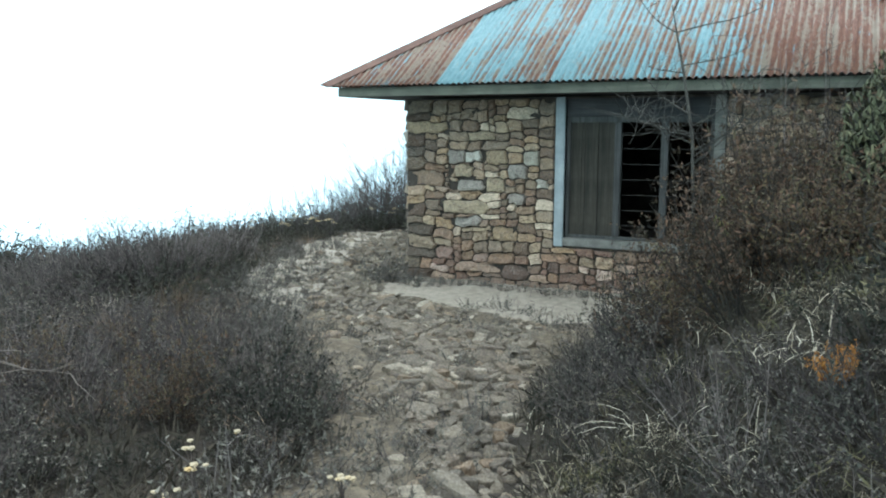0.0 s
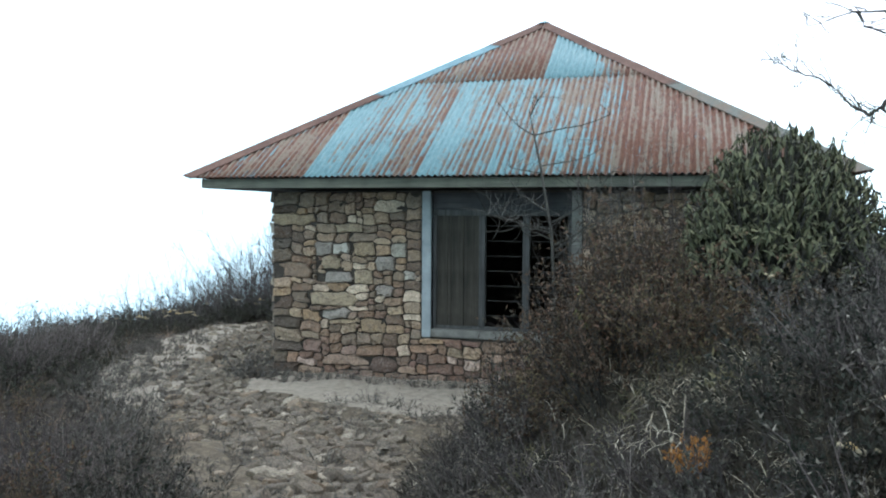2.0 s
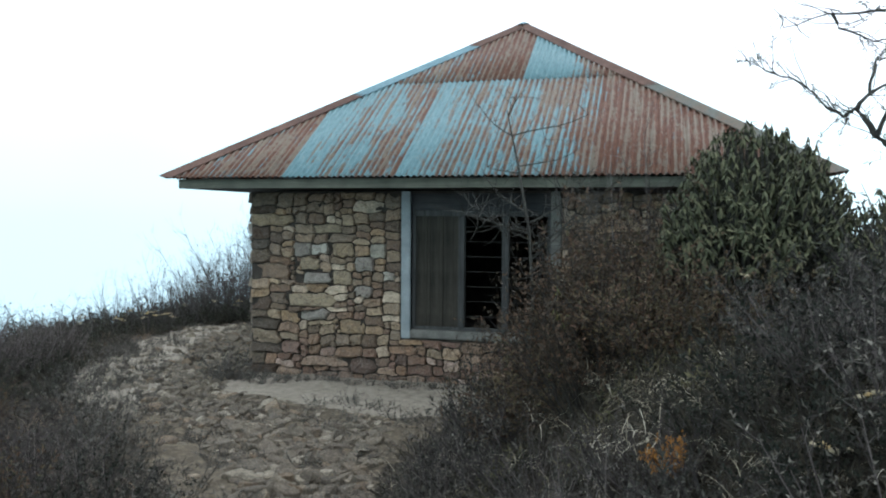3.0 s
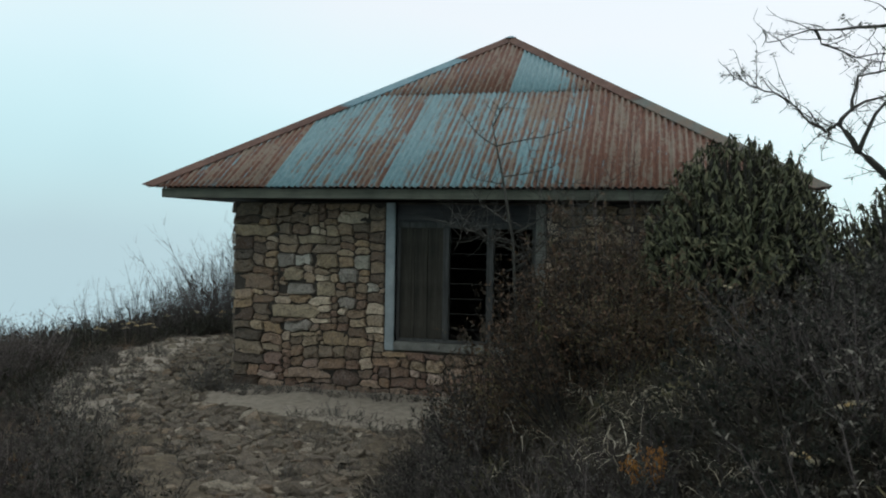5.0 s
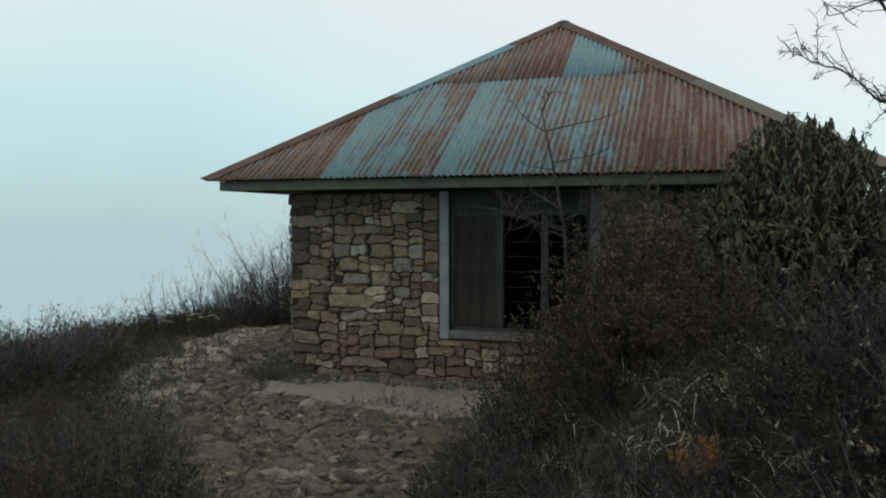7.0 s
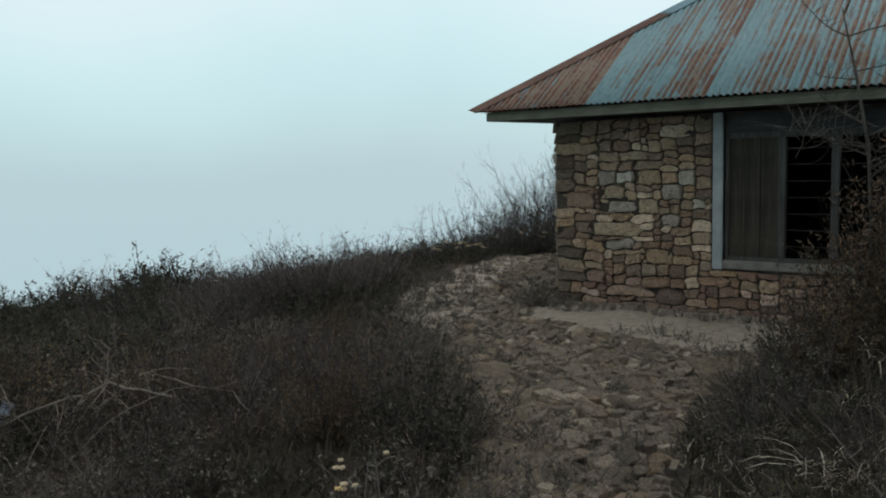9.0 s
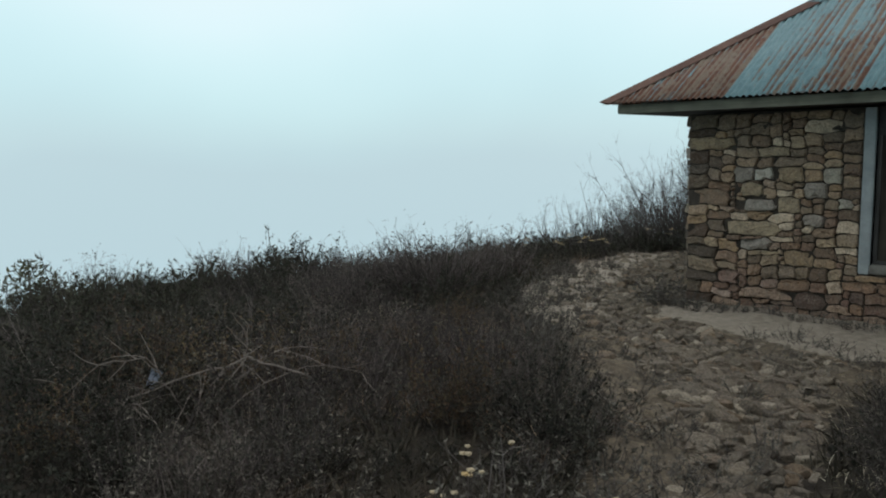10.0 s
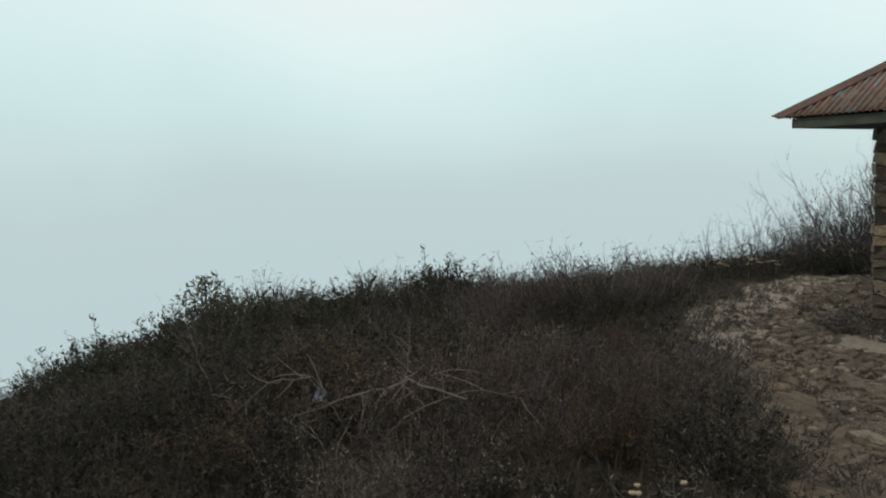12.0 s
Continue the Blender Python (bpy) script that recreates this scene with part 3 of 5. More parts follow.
span = W - 2 * IN
front_open = [(OPEN[0] - IN - 0.125, OPEN[1] - IN + 0.125, 0.52, 2.45)]
wall_open = [(OPEN[0] - IN, OPEN[1] - IN, OPEN[2], OPEN[3])]
wall_front = piece("wall", wall_mesh("wall_front", span, wall_open), house, pose(IN, IN, 0), "rubble stone front wall with recessed joints")
wall_back = piece("wall", wall_mesh("wall_back", span), house, pose(W - IN, W - IN, 0, 0, 0, 180))
side = span - 2 * THICK - 0.004
wall_left = piece("wall", wall_mesh("wall_left", side), house, pose(IN, W - IN - THICK - 0.002, 0, 0, 0, -90))
wall_right = piece("wall", wall_mesh("wall_right", side), house, pose(W - IN, IN + THICK + 0.002, 0, 0, 0, 90))

# large stones that stand out in the front, by their tone: x along the wall, height of the foot, width, height
KEY_STONES = {"pale": [(1.68, 1.54, 0.22, 0.19), (0.88, 1.57, 0.25, 0.15), (1.85, 1.26, 0.15, 0.11)],
              "ochre": [(0.91, 1.85, 0.40, 0.13), (0.54, 0.90, 0.67, 0.18), (0.0, 1.95, 0.6, 0.16), (1.17, 1.55, 0.3, 0.17), (0.71, 1.37, 0.27, 0.17), (1.18, 1.2, 0.28, 0.18), (1.25, 0.55, 0.35, 0.17)],
              "grey": [(0.63, 1.55, 0.25, 0.18), (1.1, 0.72, 0.55, 0.18), (0.73, 0.72, 0.36, 0.16), (1.46, 1.37, 0.27, 0.18), (1.46, 1.04, 0.24, 0.16), (0.79, 1.2, 0.36, 0.15)],
              "brown": [(0.0, 1.26, 0.56, 0.2), (0.3, 0.74, 0.39, 0.17), (1.22, 0.91, 0.36, 0.14)],
              "red": [(0.41, 0.25, 0.27, 0.19), (1.41, 0.05, 0.36, 0.22), (0.8, 0.1, 0.6, 0.16)],
              "hole": [(0.65, 1.22, 0.12, 0.09), (2.0, 1.27, 0.09, 0.09)]}
TONES = {"pale": M_STONE_PALE, "ochre": M_STONE_OCHRE, "grey": M_STONE_GREY, "brown": M_STONE_BROWN, "red": M_STONE_RED}
rng = random.Random(5)
keys = [(*q, tone) for tone, group in KEY_STONES.items() for q in group]
for mx, mz, pts, tone in shape_stones(rng, pack_stones(rng, span, 2.38, -0.07, front_open, keys), span, 2.38, -0.07, front_open):
    if tone == "hole":
        continue
    v, f = stone_mesh(rng, pts, rng.uniform(0.02, 0.06))
    low = mz < rng.uniform(0.2, 0.5)
    # Most stones at the left end of the wall take the darker tone.
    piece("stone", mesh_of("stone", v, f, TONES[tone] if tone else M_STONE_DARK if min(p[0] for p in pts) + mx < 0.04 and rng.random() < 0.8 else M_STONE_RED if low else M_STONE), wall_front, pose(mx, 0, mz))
for wall, length, seed in ((wall_back, span, 6), (wall_left, span, 7), (wall_right, span, 8)):
    rng, soup = random.Random(seed), Soup()
    shift = 0.0 if wall is wall_back else THICK
    for mx, mz, pts, tone in shape_stones(rng, pack_stones(rng, length, 2.38, -0.07, ()), length, 2.38, -0.07, ()):
        v, f = stone_mesh(rng, pts, rng.uniform(0.02, 0.06))
        o = len(soup.v)
        soup.v += [Vector((a + mx - shift, b, c + mz)) for a, b, c in v]
        soup.f += [tuple(o + i for i in g) for g in f]
    tagged(piece("stonework", soup.mesh("stonework", M_STONE_JOINED), wall), kind="stuff")

# window in the front wall: painted concrete surround, a closed shutter, barred bays
x0, x1, z0, z1 = OPEN
window = empty("window", (0, IN, 0), 0, house)
tagged(window, "three-bay window in a grey-blue concrete surround, one bay shuttered")
box("surround", (x0 - 0.12, -0.035, z0 - 0.11), (x0, 0.2, z1 + 0.02), M_CONCRETE, window, "grey-blue painted concrete jamb", 0.01)
# This jamb takes the darker sill colour to paint in shade behind the twigs.
box("surround", (x1, -0.035, z0 - 0.11), (x1 + 0.12, 0.2, z1 + 0.02), M_SILL, window, "grey concrete jamb, darkened to stand for shade", 0.01)
box("sill", (x0 + 0.001, -0.045, z0 - 0.1), (x1 - 0.001, 0.25, z0 + 0.004), M_SILL, window, "worn concrete sill", 0.012)
box("lintel", (x0 + 0.002, 0.03, 2.16), (x1 - 0.002, 0.3, z1 + 0.02), M_LINTEL, window, "dark timber lintel")
box("frame_head", (x0 + 0.005, 0.045, 2.085), (x1 - 0.005, 0.13, 2.158), M_FRAME, window)
box("frame_foot", (x0 + 0.005, 0.05, z0 + 0.006), (x1 - 0.005, 0.13, z0 + 0.045), M_FRAME, window)
for a, b in ((x0 + 0.005, x0 + 0.05), (3.635, 3.715), (4.19, 4.275), (x1 - 0.05, x1 - 0.005)):
    box("mullion", (a, 0.04, z0 + 0.046), (b, 0.13, 2.084), M_FRAME, window)
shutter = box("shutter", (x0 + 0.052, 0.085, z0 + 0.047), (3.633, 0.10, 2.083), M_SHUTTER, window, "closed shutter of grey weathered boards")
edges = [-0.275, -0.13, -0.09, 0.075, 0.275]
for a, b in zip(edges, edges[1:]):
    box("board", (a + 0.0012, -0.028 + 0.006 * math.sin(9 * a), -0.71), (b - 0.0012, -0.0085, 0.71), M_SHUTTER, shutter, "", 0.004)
for k in range(7):
    zb = 0.83 + 0.188 * k
    for a, b in ((3.713, 4.192), (4.273, x1 - 0.048)):
        me = Soup()
        me.tube([Vector((a, 0.09, zb)), Vector((b, 0.09, zb))], [0.0045, 0.0045], 6)
        piece("bar", me.mesh("bar", M_BAR), window, None)

# floor and ceiling inside
box("inner_floor", (IN + 0.4, IN + 0.4, -0.2), (W - IN - 0.4, W - IN - 0.4, 0.05), M_PLASTER, house, "", 0)
box("ceiling", (0.17, 0.17, 2.424), (W - 0.17, W - 0.17, 2.445), M_SOFFIT, house, "dark boarded eaves and ceiling", 0)
FAS = 0.134
for k in range(4):
    m = pose(W / 2, W / 2, 0, 0, 0, 90 * k)
    half = W / 2 - FAS
    ob = box("fascia", (-half + (0 if k % 2 == 0 else 0.032), -half, 2.418), (half - (0 if k % 2 == 0 else 0.032), -half + 0.03, 2.532), M_FASCIA, house, "weathered olive-grey board", 0.004)
    ob.matrix_basis = m @ ob.matrix_basis

# roof: corrugated iron, two courses on each slope, hip caps
roof = empty("roof", (W / 2, W / 2, EAVE), 0, house)
tagged(roof, "hipped roof of rusty, flaking blue-grey corrugated iron")
HALF, RISE = W / 2, APEX - EAVE
SLOPE = math.hypot(HALF, RISE)
TILT = math.degrees(math.atan2(RISE, HALF))
PITCH = 0.0762


def roof_sheet(xa, xb, ya, yb, lost, lift=0.0):
    """Corrugated sheet on a slope whose own x runs along the eave and y up the slope, cut at the hips; lost: paint gone along its two sides."""
    verts, faces, worn = [], [], []
    n = max(2, int(round((xb - xa) / PITCH * 8)))
    for i in range(n + 1):
        x = xa + (xb - xa) * i / n
        top = min(yb, SLOPE * (1 - abs(x) / HALF))
        z = 0.0145 * math.cos(2 * math.pi * x / PITCH) + lift
        lo = min(ya, top)
        ys = [lo, lo + (top - lo) * 0.5, top]
        verts += [(x, y, z + (0.0015 * math.sin(x * 9 + y * 5))) for y in ys] + [(x, lo, z - 0.0022)]
        worn += [lost[0] + (lost[1] - lost[0]) * smooth(i / n * 1.25 - 0.12)] * 4
    for i in range(n):
        o, q = 4 * i, 4 * i + 4
        for r in range(2):
            faces.append((o + r, q + r, q + r + 1, o + r + 1))
        faces.append((o + 3, q + 3, q, o))
    me = mesh_of("sheet", verts, faces, M_ROOF, True)
    me.attributes.new("paint_lost", "FLOAT", "POINT").data.foreach_set("value", worn)
    return me


JOINT = SLOPE * 0.552
LOW_CUTS = [-HALF, -3.1, -2.33, -1.62, -0.89, -0.16, 0.6, 1.38, 2.2, 3.05, HALF]
HIGH_CUTS = [-2.0, -1.25, -0.45, 0.28, 0.9, 1.35, 2.0]
FRONT_LOW = ((0.68, 0.66), (0.58, 0.66), (0.14, 0.44), (0.36, 0.55), (0.18, 0.48), (0.42, 0.48), (0.44, 0.58), (0.80, 0.92), (0.76, 0.95), (0.72, 0.85))
FRONT_HIGH = ((0.55, 0.6), (0.6, 0.66), (0.66, 0.95), (-0.12, 0.12), (0.40, 0.6), (0.8, 0.9))
OTHER_LOW = ((0.5, 0.6), (0.8, 0.9), (0.2, 0.5), (0.7, 0.9), (0.1, 0.4), (0.8, 0.7), (0.4, 0.6))
for k in range(4):
    slope = pose(0, 0, 0, 0, 0, 90 * k) @ pose(0, -HALF, 0, TILT)
    for i, (a, b) in enumerate(zip(LOW_CUTS, LOW_CUTS[1:])):
        lost = FRONT_LOW[i] if k == 0 else OTHER_LOW[(i + k) % 7]
        piece("sheet", roof_sheet(a, b + (0.05 if i < 9 else 0), 0, JOINT + 0.12, lost, 0.002 * (i % 2)), roof, slope)
    for i, (a, b) in enumerate(zip(HIGH_CUTS, HIGH_CUTS[1:])):
        lost = FRONT_HIGH[i] if k == 0 else OTHER_LOW[(i + 2 * k) % 7]
        piece("sheet", roof_sheet(a, b + (0.05 if i < 5 else 0), JOINT, SLOPE, lost, 0.008 + 0.002 * (i % 2)), roof, slope)


def cap_length(a, b, width=0.19):
    """A folded hip cap between two fractions of the hip, seen along the hip of the front and left slopes."""
    p = lambda u: Vector((-HALF * (1 - u), -HALF * (1 - u), RISE * u))
    verts, faces = [], []
    for u in (a, b):
        width = min(0.155, max(0.01, HALF * (1 - u)))
        c = p(u) + Vector((0, 0, 0.034))
        e1, e2 = Vector((1, 0, 0)), Vector((0, 1, 0))
        r1 = Vector((1, 0, 0)) * width * 1.15 + Vector((0, 0, -0.004))
        r2 = Vector((0, 1, 0)) * width * 1.15 + Vector((0, 0, -0.004))
        drop = Vector((0, 0, -0.012))
        verts += [c + r1 + drop, c + r1, c + (r1 + r2) * 0.04 + Vector((0, 0, 0.02)), c + r2, c + r2 + drop]
    for i in range(4):
        faces.append((i, 5 + i, 6 + i, i + 1))
    return verts, faces


for k in range(4):
    kinds = (("rusty", "painted", "rusty"), ("mixed", "rusty", "rusty"), ("rusty", "mixed", "rusty"), ("rusty", "painted", "mixed"))[k]
    for (a, b), kind in zip(((-0.012, 0.47), (0.46, 0.82), (0.81, 0.95), (0.95, 1.0)), (*kinds, kinds[2])):
        v, f = cap_length(a, b)
        piece("hip_cap", mesh_of("hip_cap", v, [g[::-1] for g in f], M_CAP[kind]), roof, pose(0, 0, 0.004 * (a > 0.5), 0, 0, 90 * k), "folded iron hip cap")
bm = bmesh.new()
bmesh.ops.create_cone(bm, cap_ends=True, segments=4, radius1=0.13, radius2=0.02, depth=0.045, matrix=pose(0, 0, RISE + 0.028, 0, 0, 45))
me = bpy.data.meshes.new("finial_cap")
bm.to_mesh(me)
bm.free()
me.materials.append(M_CAP["painted"])
piece("apex_cap", me, roof, None, "blue-grey folded cap")


# ---- plants: builders ----
def wander(rng, start, heading, length, steps, sway=0.25, lift=0.0):
    """A crooked line of points that sets out along heading."""
    pts, d = [start.copy()], heading.normalized()
    for _ in range(steps):
        d = (d + rand_dir(rng) * sway + Vector((0, 0, lift))).normalized()
        pts.append(pts[-1] + d * (length / steps))
    return pts


def taper(r0, r1, n):
    return [r0 + (r1 - r0) * i / (n - 1) for i in range(n)]


def thin_shrub(name, seed, height, spread, stems, leaf_count, leaf_size, twig_mat, leaf_mat, twig=0.0035, sides=3, upright=1.1, label="", category="shrub", group="", fork=9):
    """A shrub of many crooked stems set with fine side twigs, and small leaves all along the twigs."""
    rng, wood, leaves, holds = random.Random(seed), Soup(), Soup(), []
    for _ in range(stems):
        a, lean = rng.uniform(0, 2 * math.pi), rng.random() ** 0.6
        d = Vector((math.cos(a) * lean * spread / height, math.sin(a) * lean * spread / height, upright))
        start = Vector((math.cos(a), math.sin(a), 0)) * rng.uniform(0, 0.3) * spread + Vector((0, 0, -0.05))
        size = height * (rng.uniform(0.62, 0.98) if rng.random() < 0.88 else rng.uniform(1.0, 1.25))
        main = wander(rng, start, d, size, 4, 0.2, 0.05)
        wood.tube(main[::2], taper(twig * 1.4, twig * 0.45, 3), sides)
        for _ in range(fork):
            u = rng.uniform(0.22, 1.0) * 4
            i = min(3, int(u))
            at = main[i].lerp(main[i + 1], u - i)
            d2, length = (rand_dir(rng, 0.55) + (main[i + 1] - main[i]).normalized() * 0.7).normalized(), size * rng.uniform(0.10, 0.30)
            wood.sliver(at, d2, length, twig * 1.05, rng)
            holds.append((at, d2, length))
            for _ in range(2):
                at2 = at + d2 * length * rng.uniform(0.3, 0.95)
                d3, length3 = (rand_dir(rng, 0.4) + d2 * 0.7).normalized(), length * rng.uniform(0.3, 0.6)
                wood.sliver(at2, d3, length3, twig * 0.8, rng)
                holds.append((at2, d3, length3))
    for _ in range(leaf_count):
        at, d, length = rng.choice(holds)
        p = at + d * length * rng.uniform(0.1, 1.0)
        leaves.sliver(p, (rand_dir(rng, 0.3) + d * 0.6).normalized(), leaf_size * rng.uniform(0.6, 1.35), leaf_size * rng.uniform(0.32, 0.6), rng)
    top = tagged(empty(name), label, category, group)
    piece("woody_frame", wood.mesh("woody_frame", twig_mat), top)
    if leaf_count:
        piece("foliage", leaves.mesh("foliage", leaf_mat), top)
    return top


def grass_tuft(seed, blades, length, width, material, label, group, name="grass_tuft"):
    rng, soup = random.Random(seed), Soup()
    for _ in range(blades):
        a = rng.uniform(0, 2 * math.pi)
        out = rng.uniform(0.1, 1.0)
        d = Vector((math.cos(a) * out, math.sin(a) * out, 1)).normalized()
        b = rng.uniform(0, 2 * math.pi)
        p = Vector((math.cos(b), math.sin(b), 0)) * rng.uniform(0, 0.15) + Vector((0, 0, -0.02))
        s = length * rng.uniform(0.35, 1.15)
        base, side = len(soup.v), Vector((-math.sin(a), math.cos(a), 0)) * width * 0.5
        droop = rng.uniform(0.35, 1.15)
        for u, w in ((0, 0.8), (0.35, 1), (0.7, 0.7), (1, 0.1)):
            q = p + d * s * u + Vector((math.cos(a), math.sin(a), 0)) * s * 0.45 * u * u - Vector((0, 0, droop * s * u * u))
            soup.v += [q - side * w, q + side * w]
        for i in range(3):
            o = base + 2 * i
            soup.f.append((o, o + 1, o + 3, o + 2))
    return tagged(new(name, soup.mesh(name, material)), label, "grass", group)


def far_from_all(x, y, gap, grid, cell=0.3):
    n, i, j = int(math.ceil(gap / cell)), int(x // cell), int(y // cell)
    for a in range(i - n, i + n + 1):
        for b in range(j - n, j + n + 1):
            for px, py in grid.get((a, b), ()):
                if (px - x) ** 2 + (py - y) ** 2 < gap * gap:
                    return False
    grid.setdefault((i, j), []).append((x, y))
    return True


def in_house(x, y, more=0.0):
    return HOUSE_BOX[0] - more < x < HOUSE_BOX[1] + more and HOUSE_BOX[2] - more < y < HOUSE_BOX[3] + more


def settle(src, rng, x, y, size, used):
    """The first plant of a kind moves to its place, later ones are copies."""
    m = pose(x, y, land(x, y) - 0.02, rng.uniform(-7, 7), rng.uniform(-7, 7), rng.uniform(0, 360)) @ Matrix.Diagonal((size, size, size * rng.uniform(0.85, 1.15), 1))
    if src in used:
        ob = copy_thing(src, m)
        ob.matrix_basis = m
    else:
        used.add(src)
        src.matrix_basis = m


HEATH = "scrubby heath bush of dark dry twigs on the slope"
heath = [thin_shrub("heath_shrub", 20 + i, 0.5, 0.5, 30, 1000, 0.024, M_TWIG, M_HEATH, 0.0036, upright=0.62, label=HEATH, group="heath scrub on the hillside") for i in range(4)]
dark = [thin_shrub("dark_heath", 120 + i, 0.5, 0.5, 24, 1150, 0.028, M_DARKTWIG, M_DARKHEATH, 0.0036, upright=0.6, label="rounded blackish evergreen heath bush on the slope", group="dark heath bushes") for i in range(3)]
twiggy = [thin_shrub("twiggy_shrub", 30 + i, 0.62, 0.55, 30, 420, 0.022, M_TWIG, M_HEATH, 0.0034, upright=0.75, label="leafless grey-brown twiggy bush on the slope", group="twiggy bushes on the hillside", fork=12) for i in range(3)]
russet = [thin_shrub("russet_shrub", 40 + i, 0.78, 0.72, 30, 2100, 0.03, M_DARKTWIG, M_RUSTLEAF, 0.0032, label="russet-leaved bush on the bank beside the path", group="russet bushes on the bank") for i in range(2)]
crest = [thin_shrub("crest_shrub", 50 + i, 0.75, 1.0, 18, 620, 0.046, M_DARKTWIG, M_DARKHEATH, 0.006, upright=0.55, label="dark wind-bent bush on the crest of the hill", group="bushes along the crest") for i in range(3)]
tall = [thin_shrub("tall_bare_shrub", 60 + i, 1.7, 1.3, 20, 160, 0.035, M_GREYTWIG, M_DARKHEATH, 0.0062, upright=0.85, label="tall leafless bush behind the path", group="bare bushes behind the path", fork=15) for i in range(2)]

ridge = [thin_shrub("ridge_bush", 140 + i, 0.55, 0.6, 22, 820, 0.036, M_DARKTWIG, M_OLIVELEAF, 0.0045, upright=0.55, label="low olive-green evergreen bush on the ridge", group="evergreen bushes on the ridge") for i in range(3)]

rng, grid, used = random.Random(11), {}, set()
for _ in range(26000):
    x, y = rng.uniform(-22, 5.2), rng.uniform(-12.5, 13.5)
    far = math.hypot(x - EYE[0], y - EYE[1])
    out = poly_gap(x, y, PATH_POLY)
    if out < 0.28 or in_house(x, y, 0.7) or far < 2.0 or x > bank_foot(y) - 0.4 or (far > 9 and rng.random() < 0.4):
        continue
    ahead = math.degrees(math.atan2(EYE[0] - x, y - EYE[1]))
    if not 14 < ahead < 100:
        continue
    near_edge = smooth((out - 0.2) / 1.5)
    if far < 9.5:
        if not far_from_all(x, y, 0.40, grid):
            continue
        patch = noise.noise((x * 0.55, y * 0.55, 20)) + 0.3 * smooth((ahead - 60) / 8) + 0.4 * smooth((ahead - 74) / 6) + 0.35 * smooth((46 - ahead) / 6) * smooth((7.0 - far) / 1.5) - 0.12
        kind = rng.choice(dark) if patch > 0.16 or (ahead > 66 and rng.random() < 0.75) else rng.choice(heath) if patch > -0.05 or near_edge < 0.4 else rng.choice(twiggy)
        size = (0.4 + 0.6 * near_edge) * rng.uniform(0.6, 1.25) * (0.72 + 0.4 * smooth((far - 3.0) / 3.5)) * (1.0 + 0.5 * min(patch, 0.3)) * (1.0 - 0.25 * smooth((ahead - 76) / 6))
    elif far < 16:
        if not far_from_all(x, y, 0.62, grid):
            continue
        kind = rng.choice(ridge) if noise.noise((x * 0.4, y * 0.4, 20)) > -0.02 - 0.3 * smooth((far - 12) / 2) else rng.choice(heath + twiggy)
        size = (0.65 + 0.45 * near_edge) * rng.uniform(0.8, 1.25)
    else:
        if not far_from_all(x, y, 0.95 if ahead < 70 else 0.8, grid):
            continue
        kind, size = rng.choice(crest), rng.uniform(0.4, 0.75) * (1.15 + 0.9 * noise.noise((x * 0.35, y * 0.35, 31)))
    settle(kind, rng, x, y, size, used)

# bare bushes where the path bends out of sight behind the house
for _ in range(520):
    x, y = rng.uniform(-6.8, -0.3), rng.uniform(4.8, 9.5)
    if not in_house(x, y, 0.6) and poly_gap(x, y, PATH_POLY) > 0.3 and far_from_all(x, y, 0.38, grid):
        settle(rng.choice(ridge), rng, x + 0.15, y - 0.3, rng.uniform(0.9, 1.5), used)
        settle(rng.choice(tall if x > -4.6 else dark + twiggy), rng, x, y, 0.92 * rng.uniform(0.75, 1.15) * (0.76 + 0.52 * smooth((x + 6.0) / 5.0)) * (1.0 if x > -4.6 else 1.85), used)

# larger bushes that stand out of the scrub
for x, y, size in ((-2.2, -4.6, 1.5), (-4.5, -3.2, 1.7), (-1.0, -2.9, 1.3), (-6.5, -1.2, 1.9), (-4.2, 0.8, 1.4), (-8.0, -4.2, 1.8), (0.1, -5.2, 1.35), (-9.5, 1.6, 1.9), (-3.2, -6.6, 1.5), (-6.0, 2.6, 1.6)):
    settle(rng.choice(dark), rng, x, y, size, used)

for k in range(16):
    a, r = radians(74 + rng.uniform(0, 17)), 3.0 + 0.17 * k
    settle(rng.choice(dark), rng, EYE[0] - r * math.sin(a), EYE[1] + r * math.cos(a), rng.uniform(0.75, 1.05), used)

for k in range(30):
    a, r = radians(rng.uniform(54, 84)), rng.uniform(3.2, 6.2)
    settle(rng.choice(dark if a > radians(69) else heath), rng, EYE[0] - r * math.sin(a), EYE[1] + r * math.cos(a), rng.uniform(0.6, 0.85), used)

for k in range(16):
    a, r = radians(rng.uniform(44, 74)), rng.uniform(4.2, 9.0)
    x, y = EYE[0] - r * math.sin(a), EYE[1] + r * math.cos(a)
    if poly_gap(x, y, PATH_POLY) > 0.7:
        settle(rng.choice(russet), rng, x, y, rng.uniform(0.5, 0.8), used)

# the line of bushes on the crest, and dry grass below it
for k in range(26):
    a, r = radians(54 + 0.85 * k + rng.uniform(-0.6, 0.6)), rng.uniform(15.5, 20.5)
    settle(rng.choice(ridge + ridge + twiggy), rng, EYE[0] - r * math.sin(a), EYE[1] + r * math.cos(a), rng.uniform(1.05, 2.0), used)
for k in range(44):
    a, r = radians(69 + 0.34 * k + rng.uniform(-0.3, 0.3)), rng.uniform(17.0, 21.5)
    settle(rng.choice(ridge), rng, EYE[0] - r * math.sin(a), EYE[1] + r * math.cos(a), rng.uniform(1.5, 2.1) * (1.0 + 0.7 * noise.noise((k * 0.31, 0.4, 2))), used)
